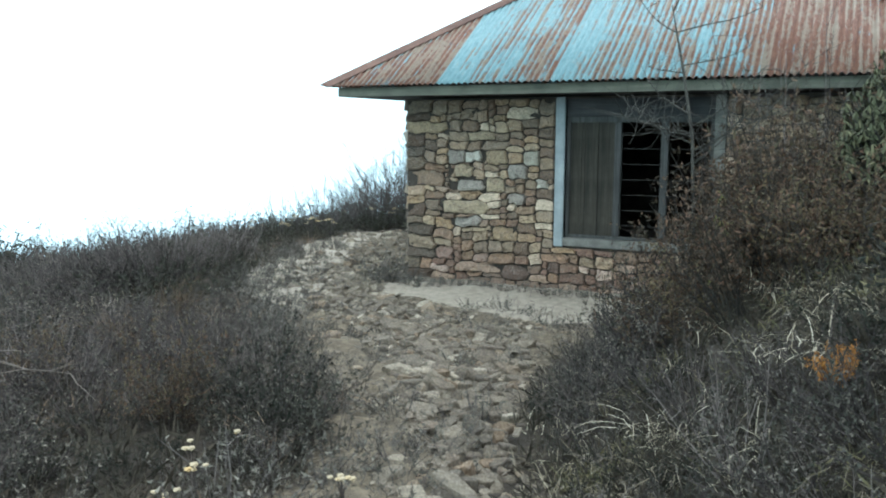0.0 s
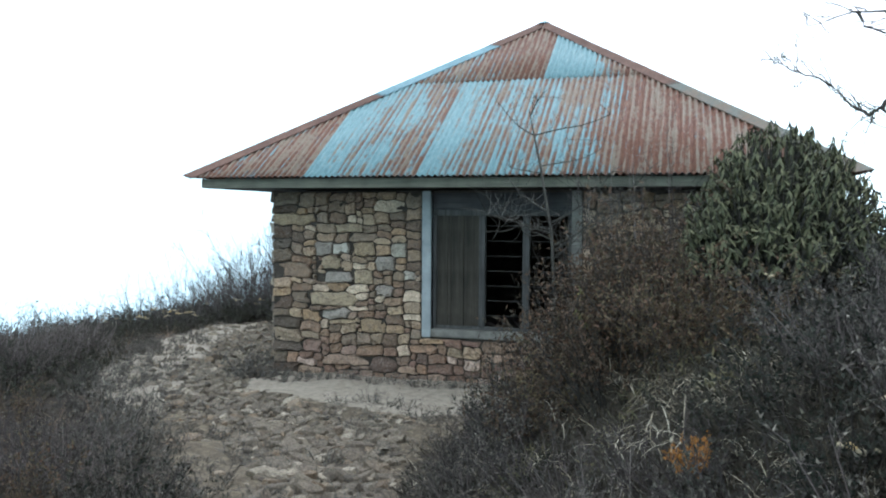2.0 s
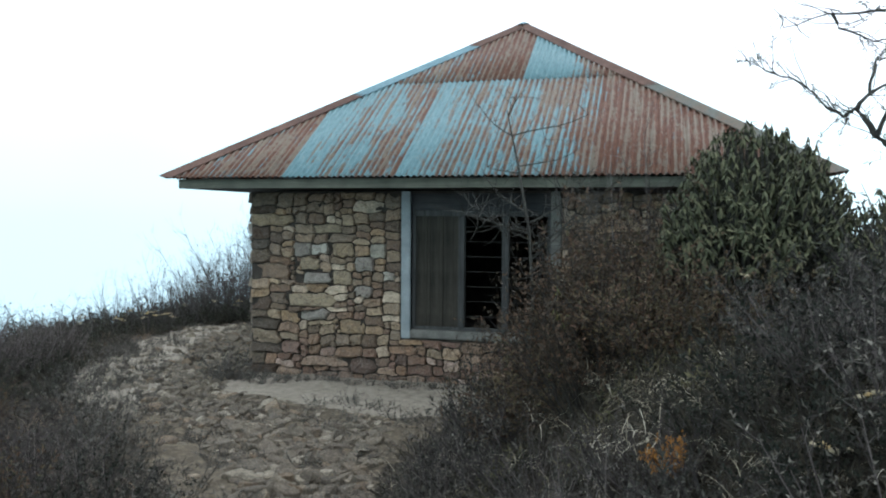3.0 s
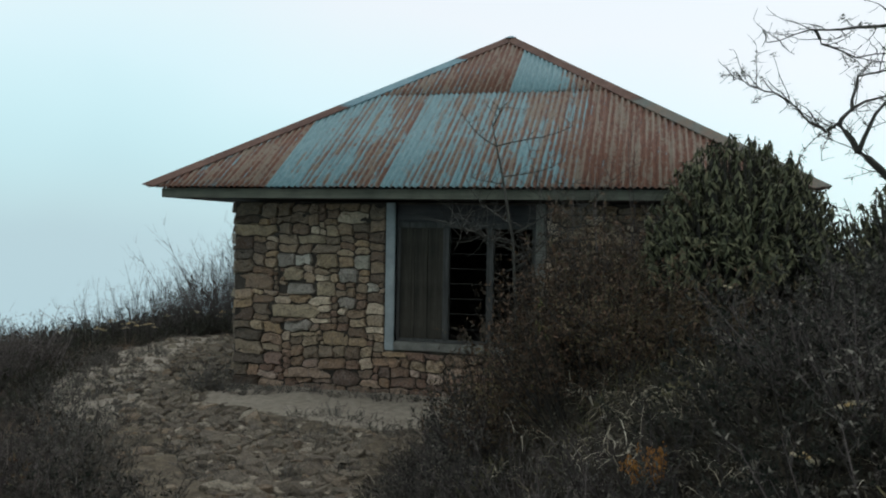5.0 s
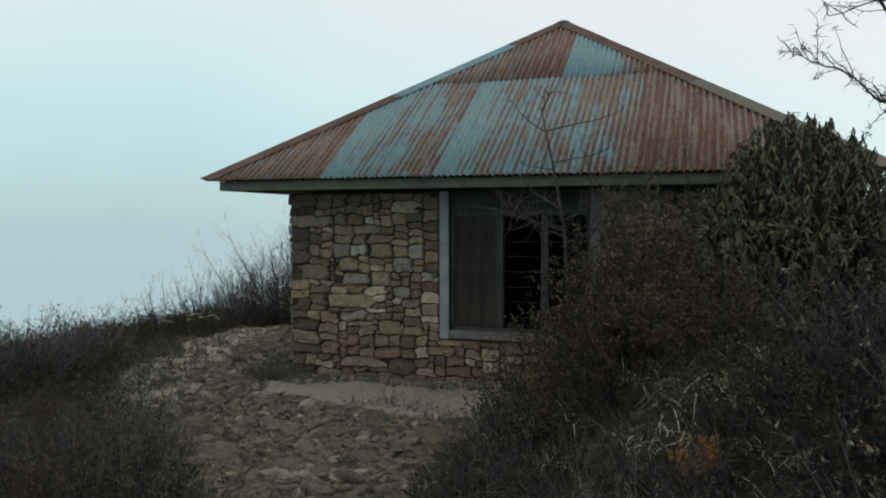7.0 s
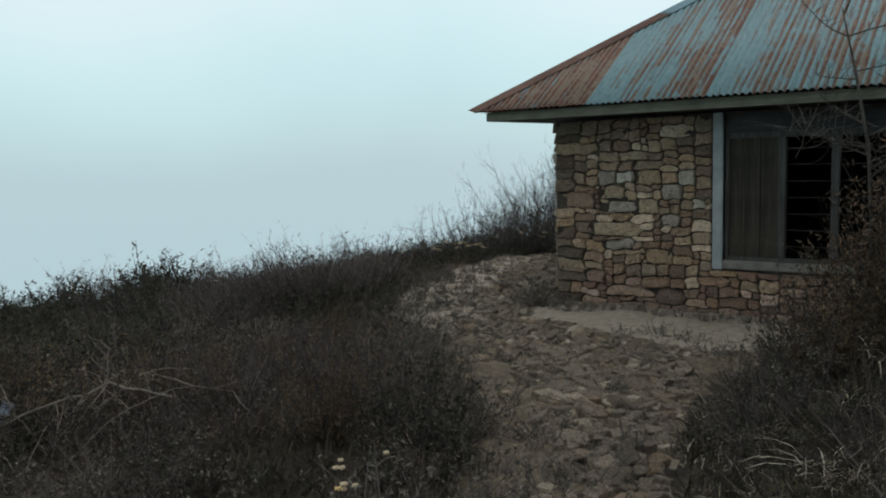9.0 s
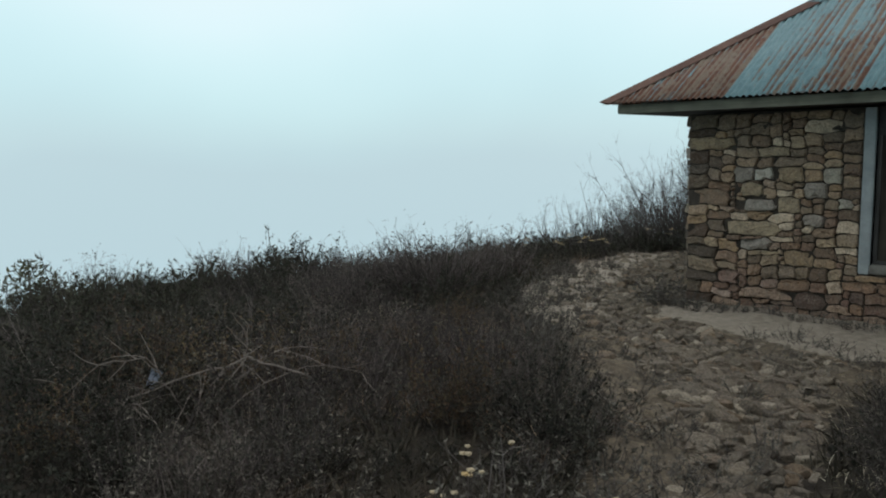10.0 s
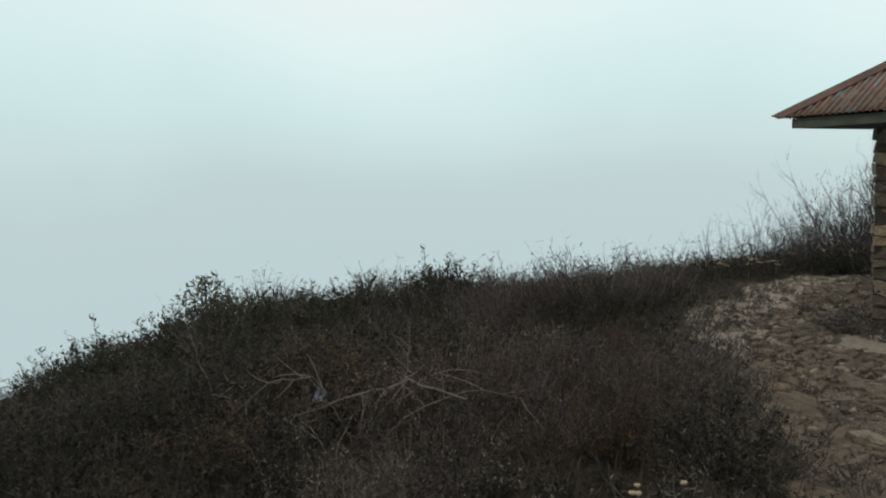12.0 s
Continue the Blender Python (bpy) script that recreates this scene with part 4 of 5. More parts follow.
for k in range(34):
    a, r = radians(40.5 + 0.4 * k + rng.uniform(-0.4, 0.4)), rng.uniform(10.8, 13.6)
    settle(rng.choice(twiggy), rng, EYE[0] - r * math.sin(a), EYE[1] + r * math.cos(a), rng.uniform(1.0, 1.5) * (1.0 + 0.6 * noise.noise((k * 0.37, 1.4, 5))), used)

# the bank beside the path
for _ in range(9000):
    x, y = rng.uniform(3.9, 11.5), rng.uniform(-9.5, -0.5)
    far = math.hypot(x - EYE[0], y - EYE[1])
    s = x - bank_foot(y)
    ahead = math.degrees(math.atan2(EYE[0] - x, y - EYE[1]))
    if s < 0.12 or far < 1.9 or (y > -1.2 and x < 5.0) or not -38 < ahead < 32 or not far_from_all(x, y, 0.22 if far < 3.6 else 0.30 if far < 6.5 else 0.48, grid):
        continue
    if math.hypot(x - 6.05, y + 4.6) < 0.52:
        continue
    rise = smooth(s / 1.3)
    front = smooth((far - 2.6) / 2.4)
    size = (0.5 + 0.28 * rise) * rng.uniform(0.75, 1.25) * (1.0 + 0.25 * front)
    if 4.9 < x < 6.5 and -4.1 < y < -2.4 and rise > 0.5:
        settle(rng.choice(russet), rng, x, y, rng.uniform(0.7, 1.0), used)
    else:
        settle(rng.choice(heath + heath + dark + twiggy if x < 6.5 else dark + heath), rng, x, y, size * (1.25 if x > 7.2 and y > -5 else 1.0), used)

for x, y, size in ((5.62, -3.05, 1.1), (5.85, -3.0, 1.25), (6.1, -3.2, 1.2), (5.75, -3.6, 1.0), (5.4, -2.85, 0.95), (5.55, -2.7, 1.15), (5.98, -2.7, 1.25)):
    settle(rng.choice(russet), rng, x, y, size, used)
for x, y, size in ((4.62, -3.55, 1.15), (4.8, -4.1, 1.05), (4.45, -3.0, 1.0), (4.35, -2.4, 0.9), (4.7, -2.7, 1.2), (5.0, -4.6, 1.0), (5.1, -4.1, 1.15), (5.05, -3.3, 1.5), (5.25, -3.7, 1.3), (4.85, -3.1, 1.3), (3.3, -5.3, 1.0), (3.0, -4.95, 1.1), (3.45, -5.75, 0.8), (2.7, -5.3, 1.2), (2.4, -4.6, 1.3)):
    settle(rng.choice(heath), rng, x, y, 0.78 * size, used)

for x, y, size in ((3.35, -5.45, 0.95), (3.15, -5.2, 1.0), (3.4, -5.7, 0.8), (2.9, -5.0, 0.9)):
    settle(rng.choice(dark), rng, x, y, size, used)
for x, y, size in ((1.9, -4.4, 1.0), (1.55, -4.1, 1.05), (2.0, -4.4, 0.9), (1.2, -4.3, 1.1)):
    settle(rng.choice(twiggy), rng, x, y, size, used)

# dry grass
PALE = "tuft of pale dry bent grass"
tufts = [grass_tuft(70 + i, 46, 0.17, 0.0036, M_GRASS, PALE, "dry grass tufts") for i in range(4)]
brown = [grass_tuft(75 + i, 40, 0.42, 0.005, M_BROWNGRASS, "tuft of fine brown dry grass on the slope", "brown grass tufts", "brown_grass") for i in range(3)]
grid2 = {}
for _ in range(5000):
    x, y = rng.uniform(-7, 4.5), rng.uniform(-9, 6)
    far, out = math.hypot(x - EYE[0], y - EYE[1]), poly_gap(x, y, PATH_POLY)
    if out < 0.1 or far < 2.4 or x > bank_foot(y) - 0.5 or in_house(x, y, 0.5) or math.degrees(math.atan2(EYE[0] - x, y - EYE[1])) > 62 or noise.noise((x * 0.55, y * 0.55, 20)) > 0.2:
        continue
    if far_from_all(x, y, 0.36 if far < 9 else 0.55, grid2):
        settle(rng.choice(brown), rng, x, y, rng.uniform(0.6, 1.2), used)
for _ in range(3500):
    x, y = rng.uniform(2.2, 9.5), rng.uniform(-8.5, -1.2)
    far, s = math.hypot(x - EYE[0], y - EYE[1]), x - bank_foot(y)
    if s < -0.15 or far < 1.9 or not far_from_all(x, y, 0.17 if far < 4 else 0.25 if far < 5 else 0.5, grid2):
        continue
    if math.hypot(x - 6.07, y + 5.75) > 0.38 and (x < 7.0 or rng.random() < 0.45):
        settle(rng.choice(tufts), rng, x, y, rng.uniform(0.95, 1.6) * (0.75 + 0.35 * smooth((far - 2.0) / 2.0)), used)
for _ in range(500):
    x, y = rng.uniform(-6, 4.2), rng.uniform(-7.5, 5.5)
    out = poly_gap(x, y, PATH_POLY)
    if -0.25 < out < 1.2 and not in_house(x, y, 0.1) and poly_gap(x, y, SAND_POLY) > 0.1 and far_from_all(x, y, 0.5, grid2):
        settle(rng.choice(tufts), rng, x, y, rng.uniform(0.45, 0.8), used)
for _ in range(26):
    a, r = radians(rng.uniform(47, 59)), rng.uniform(9.0, 12.5)
    settle(rng.choice(tufts), rng, EYE[0] - r * math.sin(a), EYE[1] + r * math.cos(a), rng.uniform(1.8, 3.0), used)
for _ in range(900):
    x, y = rng.uniform(4.9, 7.6), rng.uniform(-7.6, -4.6)
    far, s = math.hypot(x - EYE[0], y - EYE[1]), x - bank_foot(y)
    if s > 0.0 and 1.7 < far < 4.2 and noise.noise((x * 1.6, y * 1.6, 14)) > -0.1 and math.hypot(x - 6.07, y + 5.6) > 0.3 and far_from_all(x, y, 0.12, grid2):
        settle(rng.choice(tufts), rng, x, y, rng.uniform(0.8, 1.4), used)
for x, y, size in ((6.07, -4.4, 1.5), (6.2, -4.45, 1.2), (5.95, -4.3, 1.3), (6.1, -4.6, 1.2), (6.0, -4.75, 1.1), (6.22, -4.7, 1.1), (5.85, -4.1, 1.1), (5.6, -5.1, 1.1), (5.2, -5.6, 1.0), (5.75, -5.9, 1.0), (6.5, -5.6, 1.0)):
    settle(rng.choice(tufts), rng, x, y, size, used)

# small dry weeds on the path, and along the foot of the wall
weeds = [thin_shrub("dry_weed", 80 + i, 0.22, 0.24, 14, 260, 0.018, M_GREYTWIG, M_GREYLEAF, 0.0026, upright=0.65, label="small dry weed among the path stones", category="weed", group="weeds on the path") for i in range(2)]
for _ in range(900):
    x, y = rng.uniform(-2.6, 4.6), rng.uniform(-5.5, 5)
    if poly_gap(x, y, PATH_POLY) < 0.1 and poly_gap(x, y, SAND_POLY) > 0.0 and not in_house(x, y, 0.05) and noise.noise((x * 0.9, y * 0.9, 2)) > -0.15 and far_from_all(x, y, 0.36, grid2):
        settle(rng.choice(weeds), rng, x, y, rng.uniform(0.5, 1.25), used)
grid4 = {}
for _ in range(5000):
    x, y = rng.uniform(-2.2, 4.4), rng.uniform(-6.6, 3.0)
    out, core = poly_gap(x, y, PATH_POLY), poly_gap(x, y, CORE_POLY)
    if -0.75 < out < 0.35 and core > -0.12 and x < bank_foot(y) - 0.5 and poly_gap(x, y, SAND_POLY) > 0.1 and not in_house(x, y, 0.1) and noise.noise((x * 1.1, y * 1.1, 8)) > 0.2 * smooth((-out) / 0.7) - 0.3 and far_from_all(x, y, 0.21, grid4):
        settle(rng.choice(weeds), rng, x, y, rng.uniform(0.6, 1.35) * (1.0 + 0.5 * smooth((out + 0.3) / 0.5)), used)
for k in range(30):
    settle(rng.choice(weeds), rng, 0.7 + 0.14 * k, 0.56 + rng.uniform(-0.12, 0.06), rng.uniform(0.5, 1.0), used)
for k in range(7):
    settle(rng.choice(weeds), rng, 0.5 + 0.16 * k, 0.42 + rng.uniform(-0.15, 0.1), rng.uniform(1.3, 1.9) * (1.1 - 0.09 * k), used)
for x, y in ((2.75, -0.62), (2.95, -0.7), (3.2, -0.66), (2.45, -0.75)):
    settle(rng.choice(weeds), rng, x, y, 1.0, used)

# low scrub and litter that covers the ground between the bushes
soup = Soup()
for _ in range(24500):
    r, a = 1.9 + 11.0 * rng.random() ** 1.5, radians(rng.uniform(-36, 95))
    x, y = EYE[0] - r * math.sin(a), EYE[1] + r * math.cos(a)
    if poly_gap(x, y, PATH_POLY) < 0.05 + 0.3 * noise.noise((x * 2, y * 2, 5)) or in_house(x, y, 0.2):
        continue
    if math.degrees(a) > 60 and r > 3.6 and rng.random() < 0.7:
        continue
    p = Vector((x, y, land(x, y) - 0.01))
    for _ in range(4):
        d = rand_dir(rng, 0.75)
        wide = rng.choice((0.005, 0.007, 0.014)) * (1 + r / 14)
        soup.leaf(p + rand_dir(rng) * 0.03, d, rng.uniform(0.07, 0.2), wide, rand_dir(rng))
moss = Soup()
for _ in range(9000):
    x, y = rng.uniform(4.8, 8.2), rng.uniform(-8.0, -3.6)
    far, s = math.hypot(x - EYE[0], y - EYE[1]), x - bank_foot(y)
    if s < -0.05 or far < 1.5:
        continue
    p = Vector((x, y, land(x, y)))
    tuft = moss if noise.noise((x * 2.3, y * 2.3, 40)) > 0.22 else soup
    for _ in range(5):
        tuft.leaf(p + rand_dir(rng, 0.6) * 0.06, rand_dir(rng, 0.7), rng.uniform(0.03, 0.10), rng.uniform(0.005, 0.012), rand_dir(rng))
tagged(new("bank_moss", moss.mesh("bank_moss", M_HERB)), "yellowish moss and low herbs on the bank", "undergrowth", kind="stuff")
tagged(new("low_scrub", soup.mesh("low_scrub", M_LITTER)), "low dry scrub and dead stalks covering the slopes", "undergrowth", kind="stuff")


# ---- single plants ----
def bare_sapling(place):
    """A thin leafless sapling with a crooked stem and forking limbs."""
    rng, top = random.Random(3), tagged(empty("bare_sapling", place), "thin leafless sapling standing before the house", "tree")
    stem = [Vector(p) for p in ((0.1, 0, -0.05), (0.16, 0, 0.7), (0.12, 0, 1.4), (0.03, 0, 1.9), (-0.02, 0, 2.13), (-0.06, 0, 2.32))]
    trunk = Soup()
    trunk.tube(stem, [0.014, 0.012, 0.011, 0.01, 0.007, 0.003], 6)
    piece("trunk", trunk.mesh("trunk", M_BARK, True), top)
    arms = (((-0.02, 0, 2.13), (-0.75, 0.1, 0.45), 0.4), ((-0.02, 0, 2.13), (0.85, -0.1, 0.28), 0.58), ((-0.05, 0, 2.28), (0.6, 0.1, 0.8), 0.2), ((0.04, 0, 1.85), (-0.9, 0.1, 0.12), 0.26), ((0.03, 0, 1.9), (0.95, 0.1, 0.06), 0.46),
            ((0.1, 0, 1.55), (-0.8, 0.2, 0.3), 0.4), ((0.12, 0, 1.42), (-0.9, -0.1, 0.25), 0.5), ((0.12, 0, 1.48), (0.8, -0.2, 0.2), 0.6), ((0.12, 0, 1.35), (-0.6, -0.4, 0.35), 0.45),
            ((0.12, 0, 1.3), (0.9, 0.2, 0.3), 0.7), ((0.13, 0, 1.2), (0.8, -0.3, 0.5), 0.6), ((0.12, 0, 1.25), (0.95, 0.1, 0.45), 0.95), ((0.13, 0, 1.1), (0.9, 0.2, 0.62), 0.9), ((0.12, 0, 1.4), (-0.9, 0.1, 0.1), 0.55))
    for at, d, length in arms:
        limb = Soup()
        pts = wander(rng, Vector(at), Vector(d), length, 5, 0.16, 0.05)
        limb.tube(pts, taper(0.007, 0.003, 6), 4)
        limb = piece("limb", limb.mesh("limb", M_BARK), top)
        for p in pts[1:]:
            for _ in range(2 if at[2] > 1.7 else 4):
                twig = Soup()
                twig.tube(wander(rng, p, rand_dir(rng, 0.5), rng.uniform(0.06, 0.2) if at[2] > 1.7 else rng.uniform(0.12, 0.36), 4, 0.3), taper(0.0026, 0.0012, 5), 3)
                piece("twig", twig.mesh("twig", M_BARK), limb)


bare_sapling((5.0, -2.9, land(5.1, -2.9) - 0.02))
thicket = [thin_shrub("bare_bush", 90 + i, 1.2, 0.5, 8, 0, 0.02, M_TWIG, M_HEATH, 0.0036, label="grey leafless bush before the window", group="leafless bushes before the window") for i in range(2)]
for x, y, size in ((5.6, -2.6, 1.1), (5.75, -2.4, 1.15), (5.9, -2.3, 1.1), (6.15, -2.5, 1.0)):
    settle(rng.choice(thicket), rng, x, y, size, used)


def leathery_bush(place, seed, radius, height, whorls, label, leaf=M_RHODO, words="long leathery dark green leaves"):
    """An evergreen with whorls of long leathery leaves on forking limbs."""
    rng, top = random.Random(seed), tagged(empty("rhododendron", place), label, "shrub")
    wood, leaves = Soup(), Soup()
    for _ in range(whorls):
        a, u = rng.uniform(0, 2 * math.pi), rng.random() ** 0.5
        bulge = math.sqrt(max(0.05, 1 - u * u))
        tip = Vector((math.cos(a) * u * radius, math.sin(a) * u * radius, height * (0.2 + 0.8 * bulge * rng.uniform(0.4, 1.0))))
        tip += rand_dir(rng) * 0.05
        base = Vector((math.cos(a), math.sin(a), 0)) * 0.1
        mid = (tip + base) * 0.5 + rand_dir(rng) * 0.08
        wood.tube([base, mid, tip], [0.012, 0.008, 0.004], 4)
        axis_ = ((tip - mid).normalized() + Vector((0, 0, 0.6))).normalized()
        e1 = axis_.orthogonal().normalized()
        e2 = axis_.cross(e1)
        n = rng.choice((7, 8, 9, 10))
        for k in range(n):
            w = 2 * math.pi * k / n + rng.uniform(-0.2, 0.2)
            out = e1 * math.cos(w) + e2 * math.sin(w)
            droop = rng.choice((-1.8, -1.3, -0.9, -0.5, 0.3))
            d = (out + axis_ * droop).normalized()
            s = rng.uniform(0.036, 0.066)
            leaves.blade(tip - axis_ * rng.uniform(0, 0.05), d, s, s * 0.3, 0.25, out.cross(axis_))
    piece("woody_frame", wood.mesh("woody_frame", M_BARK), top)
    piece("foliage", leaves.mesh("foliage", leaf), top, None, words)


leathery_bush((6.68, -3.15, land(6.68, -3.15) + 0.1), 1, 0.66, 1.32, 1900, "dense evergreen rhododendron with drooping leaves on the bank")
leathery_bush((7.3, -3.3, land(7.3, -3.3) - 0.1), 2, 0.45, 0.85, 120, "small evergreen rhododendron with drooping leaves on the bank")
leathery_bush((8.05, -2.0, land(8.05, -2.0)), 3, 0.48, 1.22, 560, "dark evergreen bush beside the leafless mossy tree")
leathery_bush((5.42, -3.5, land(5.42, -3.5)), 6, 0.12, 0.85, 10, "yellowing young rhododendron among russet bushes", M_YELLOWLEAF, "yellowed leathery leaves")
leathery_bush((5.75, -3.4, land(5.75, -3.4) - 0.15), 4, 0.3, 0.75, 40, "sparse young rhododendron among russet bushes")


def gnarled_tree(place):
    """A dark, mossy, leafless tree whose crooked limbs reach over the bank."""
    rng, top = random.Random(9), tagged(empty("gnarled_tree", place), "dark mossy leafless tree on the bank", "tree")
    trunk, tufts_ = Soup(), Soup()
    stem = [Vector(p) for p in ((0, 0, -0.1), (-0.05, 0, 0.6), (-0.02, 0.05, 1.2), (0.1, 0, 1.9), (0.15, 0, 2.6), (0.1, 0, 3.2))]
    trunk.tube(stem, [0.11, 0.095, 0.085, 0.07, 0.05, 0.03], 8)
    piece("trunk", trunk.mesh("trunk", M_BARK, True), top)
    # each limb: thickness at its root, then the bends it passes
    limbs = ((0.036, (-0.02, 0, 0.75), (-0.72, -0.1, 1.38), (-0.96, -0.15, 1.60), (-1.11, -0.15, 1.81), (-1.21, -0.15, 1.76), (-1.33, -0.15, 1.83), (-1.56, -0.15, 2.06), (-1.72, -0.15, 2.11), (-1.91, -0.15, 2.20)),
             (0.02, (-1.11, -0.15, 1.81), (-1.01, -0.12, 1.94), (-0.74, -0.1, 2.04), (-0.3, 0, 2.2)),
             (0.014, (-1.03, -0.15, 1.92), (-0.97, -0.1, 2.18), (-0.74, -0.1, 2.25), (-0.3, 0, 2.3)),
             (0.024, (0.15, 0, 2.55), (-0.5, -0.1, 2.6), (-1.02, -0.15, 2.55), (-1.35, -0.15, 2.55), (-1.66, -0.15, 2.47)),
             (0.014, (-1.30, -0.15, 2.56), (-1.27, -0.15, 2.45), (-1.02, -0.15, 2.33), (-0.5, -0.1, 2.36)),
             (0.02, (-0.96, -0.15, 1.60), (-0.9, -0.3, 1.85), (-0.75, -0.35, 2.05), (-0.5, -0.4, 2.2)),
             (0.025, (-0.72, -0.1, 1.38), (-0.6, -0.2, 1.7), (-0.45, -0.3, 1.95), (-0.35, -0.3, 2.3)),
             (0.03, (0.1, 0, 1.9), (0.5, 0.2, 2.4), (0.9, 0.3, 2.8), (1.1, 0.3, 3.2)),
             (0.02, (0.1, 0, 3.15), (0.0, 0.1, 3.5), (0.1, 0.2, 3.9)))
    for r, *bends in limbs:
        bends, pts = [Vector(b) for b in bends], []
        for a, b in zip(bends, bends[1:]):
            pts += [a.lerp(b, u) + rand_dir(rng) * 0.014 for u in (0.0, 0.33, 0.67)]
        pts.append(bends[-1])
        soup = Soup()
        soup.tube(pts, [0.004 + (r - 0.004) * (1 - i / (len(pts) - 1)) ** 1.5 for i in range(len(pts))], 6)
        limb = piece("limb", soup.mesh("limb", M_BARK), top)
        for k, p in enumerate(pts[2:]):
            for _ in range(1 if k % 3 else 2):
                way = pts[min(k + 3, len(pts) - 1)] - pts[k + 1]
                b = wander(rng, p, way.normalized() + rand_dir(rng, 0.25) * 1.1, rng.uniform(0.12, 0.42), 5, 0.25)
                twig = Soup()
                twig.tube(b, taper(0.005, 0.002, 6), 4)
                for q in b[1:]:
                    twig.tube(wander(rng, q, rand_dir(rng, 0.2), rng.uniform(0.04, 0.13), 2, 0.2), taper(0.0028, 0.0014, 3), 3)
                    if rng.random() < 0.2:
                        for _ in range(12):
                            tufts_.blade(q + rand_dir(rng) * 0.02, rand_dir(rng), rng.uniform(0.02, 0.04), 0.009, 0.1, rand_dir(rng))
                piece("twig", twig.mesh("twig", M_BARK), limb)
    piece("moss", tufts_.mesh("moss", M_MOSS), top, None, "dull green tufts of moss")


gnarled_tree((8.65, -1.75, 1.14))
for x, y, size in ((7.75, -2.6, 1.1), (8.1, -3.0, 1.2), (8.4, -2.3, 1.3), (8.9, -2.8, 1.3), (7.6, -3.4, 1.0), (8.6, -1.4, 1.3), (7.9, -2.3, 1.3), (8.1, -2.2, 1.5), (8.3, -2.5, 1.5)):
    settle(rng.choice(dark + heath), rng, x, y, size * 1.35, used)

# the small orange bush
orange = thin_shrub("orange_shrub", 15, 0.16, 0.15, 26, 1500, 0.017, M_DARKTWIG, M_ORANGE, 0.002, upright=0.7, label="small bush with bright orange dead leaves on the bank")
orange.matrix_basis = pose(6.09, -5.5, land(6.09, -5.5) + 0.2) @ Matrix.Diagonal((0.75, 0.75, 1.0, 1))


def dry_flower(place, height, heads, seed, label):
    """A dry stalk with a cluster of papery pale flower heads."""
    rng, top = random.Random(seed), tagged(empty("everlasting_flower", place), label, "flower", "everlasting flowers")
    stalk = Soup()
    for k in range(heads):
        a = 2.4 * k
        tip = Vector((0.028 * math.sqrt(k) * math.cos(a), 0.028 * math.sqrt(k) * math.sin(a), height + rng.uniform(-0.02, 0.02)))
        stalk.tube([Vector((0, 0, -0.03)), Vector((tip.x * 0.2, tip.y * 0.2, height * 0.7)), tip], [0.003, 0.002, 0.0015], 3)
        bm = bmesh.new()
        bmesh.ops.create_icosphere(bm, subdivisions=2, radius=0.0145 * rng.uniform(0.8, 1.2))
        for v in bm.verts:
            v.co = Vector((v.co.x, v.co.y, v.co.z * 0.6)) * (1 + 0.22 * math.sin(7 * math.atan2(v.co.y, v.co.x)))
        me = bpy.data.meshes.new("flower_head")
        bm.to_mesh(me)
        bm.free()
        me.materials.append(M_PETAL)
        piece("flower_head", me, top, Matrix.Translation(tip), "papery cream petals")
    piece("stalk", stalk.mesh("stalk", M_TWIG), top)


FLOWERS = ((3.48, -5.93, 0.53, 2), (3.57, -6.34, 0.64, 3), (3.66, -6.42, 0.58, 4), (4.2, -6.1, 0.52, 6), (3.62, -6.55, 0.5, 6), (6.62, -5.95, 1.28, 6), (6.78, -5.85, 1.48, 5), (6.55, -3.9, 1.75, 3))
for k, (x, y, z, n) in enumerate(FLOWERS):
    foot = land(x, y)
    dry_flower((x, y, foot), max(0.12, z - foot), n, k, "pale dry everlasting flowers on thin stalks")
for k in range(34):
    x, y = rng.uniform(-5.2, -1.6), rng.uniform(3.6, 6.2)
    if poly_gap(x, y, PATH_POLY) > -0.1:
        dry_flower((x, y, land(x, y)), rng.uniform(0.25, 0.5), 5, 100 + k, "pale dry everlasting flowers beside the path bend")


def bramble(place, seed):
    """Long bare canes that arch over the scrub."""
    rng, top = random.Random(seed), tagged(empty("bare_bramble", place), "pale bare arching bramble canes over the scrub", "shrub")
    for k in range(6):
        a = rng.uniform(0, 2 * math.pi)
        cane, pts, d = Soup(), [], Vector((math.cos(a) * 0.9, math.sin(a) * 0.9, 0.85)).normalized()
        p = Vector((rng.uniform(-0.3, 0.3), rng.uniform(-0.3, 0.3), -0.05))
        for _ in range(10):
            pts.append(p.copy())
            p = p + d * 0.13
            d = (d + Vector((0, 0, -0.15)) + rand_dir(rng) * 0.13).normalized()
        cane.tube(pts, taper(0.0042, 0.002, 10), 5)
        cane = piece("cane", cane.mesh("cane", M_PALE_TWIG), top)
        for q in pts[3:]:
            twig = Soup()
            twig.tube(wander(rng, q, rand_dir(rng, 0.1), rng.uniform(0.1, 0.34), 3, 0.25), taper(0.003, 0.0012, 4), 3)
            piece("twig", twig.mesh("twig", M_PALE_TWIG), cane)


bramble((1.55, -6.75, land(1.55, -6.75)), 21)
bramble((1.2, -6.6, land(1.2, -6.6)), 22)


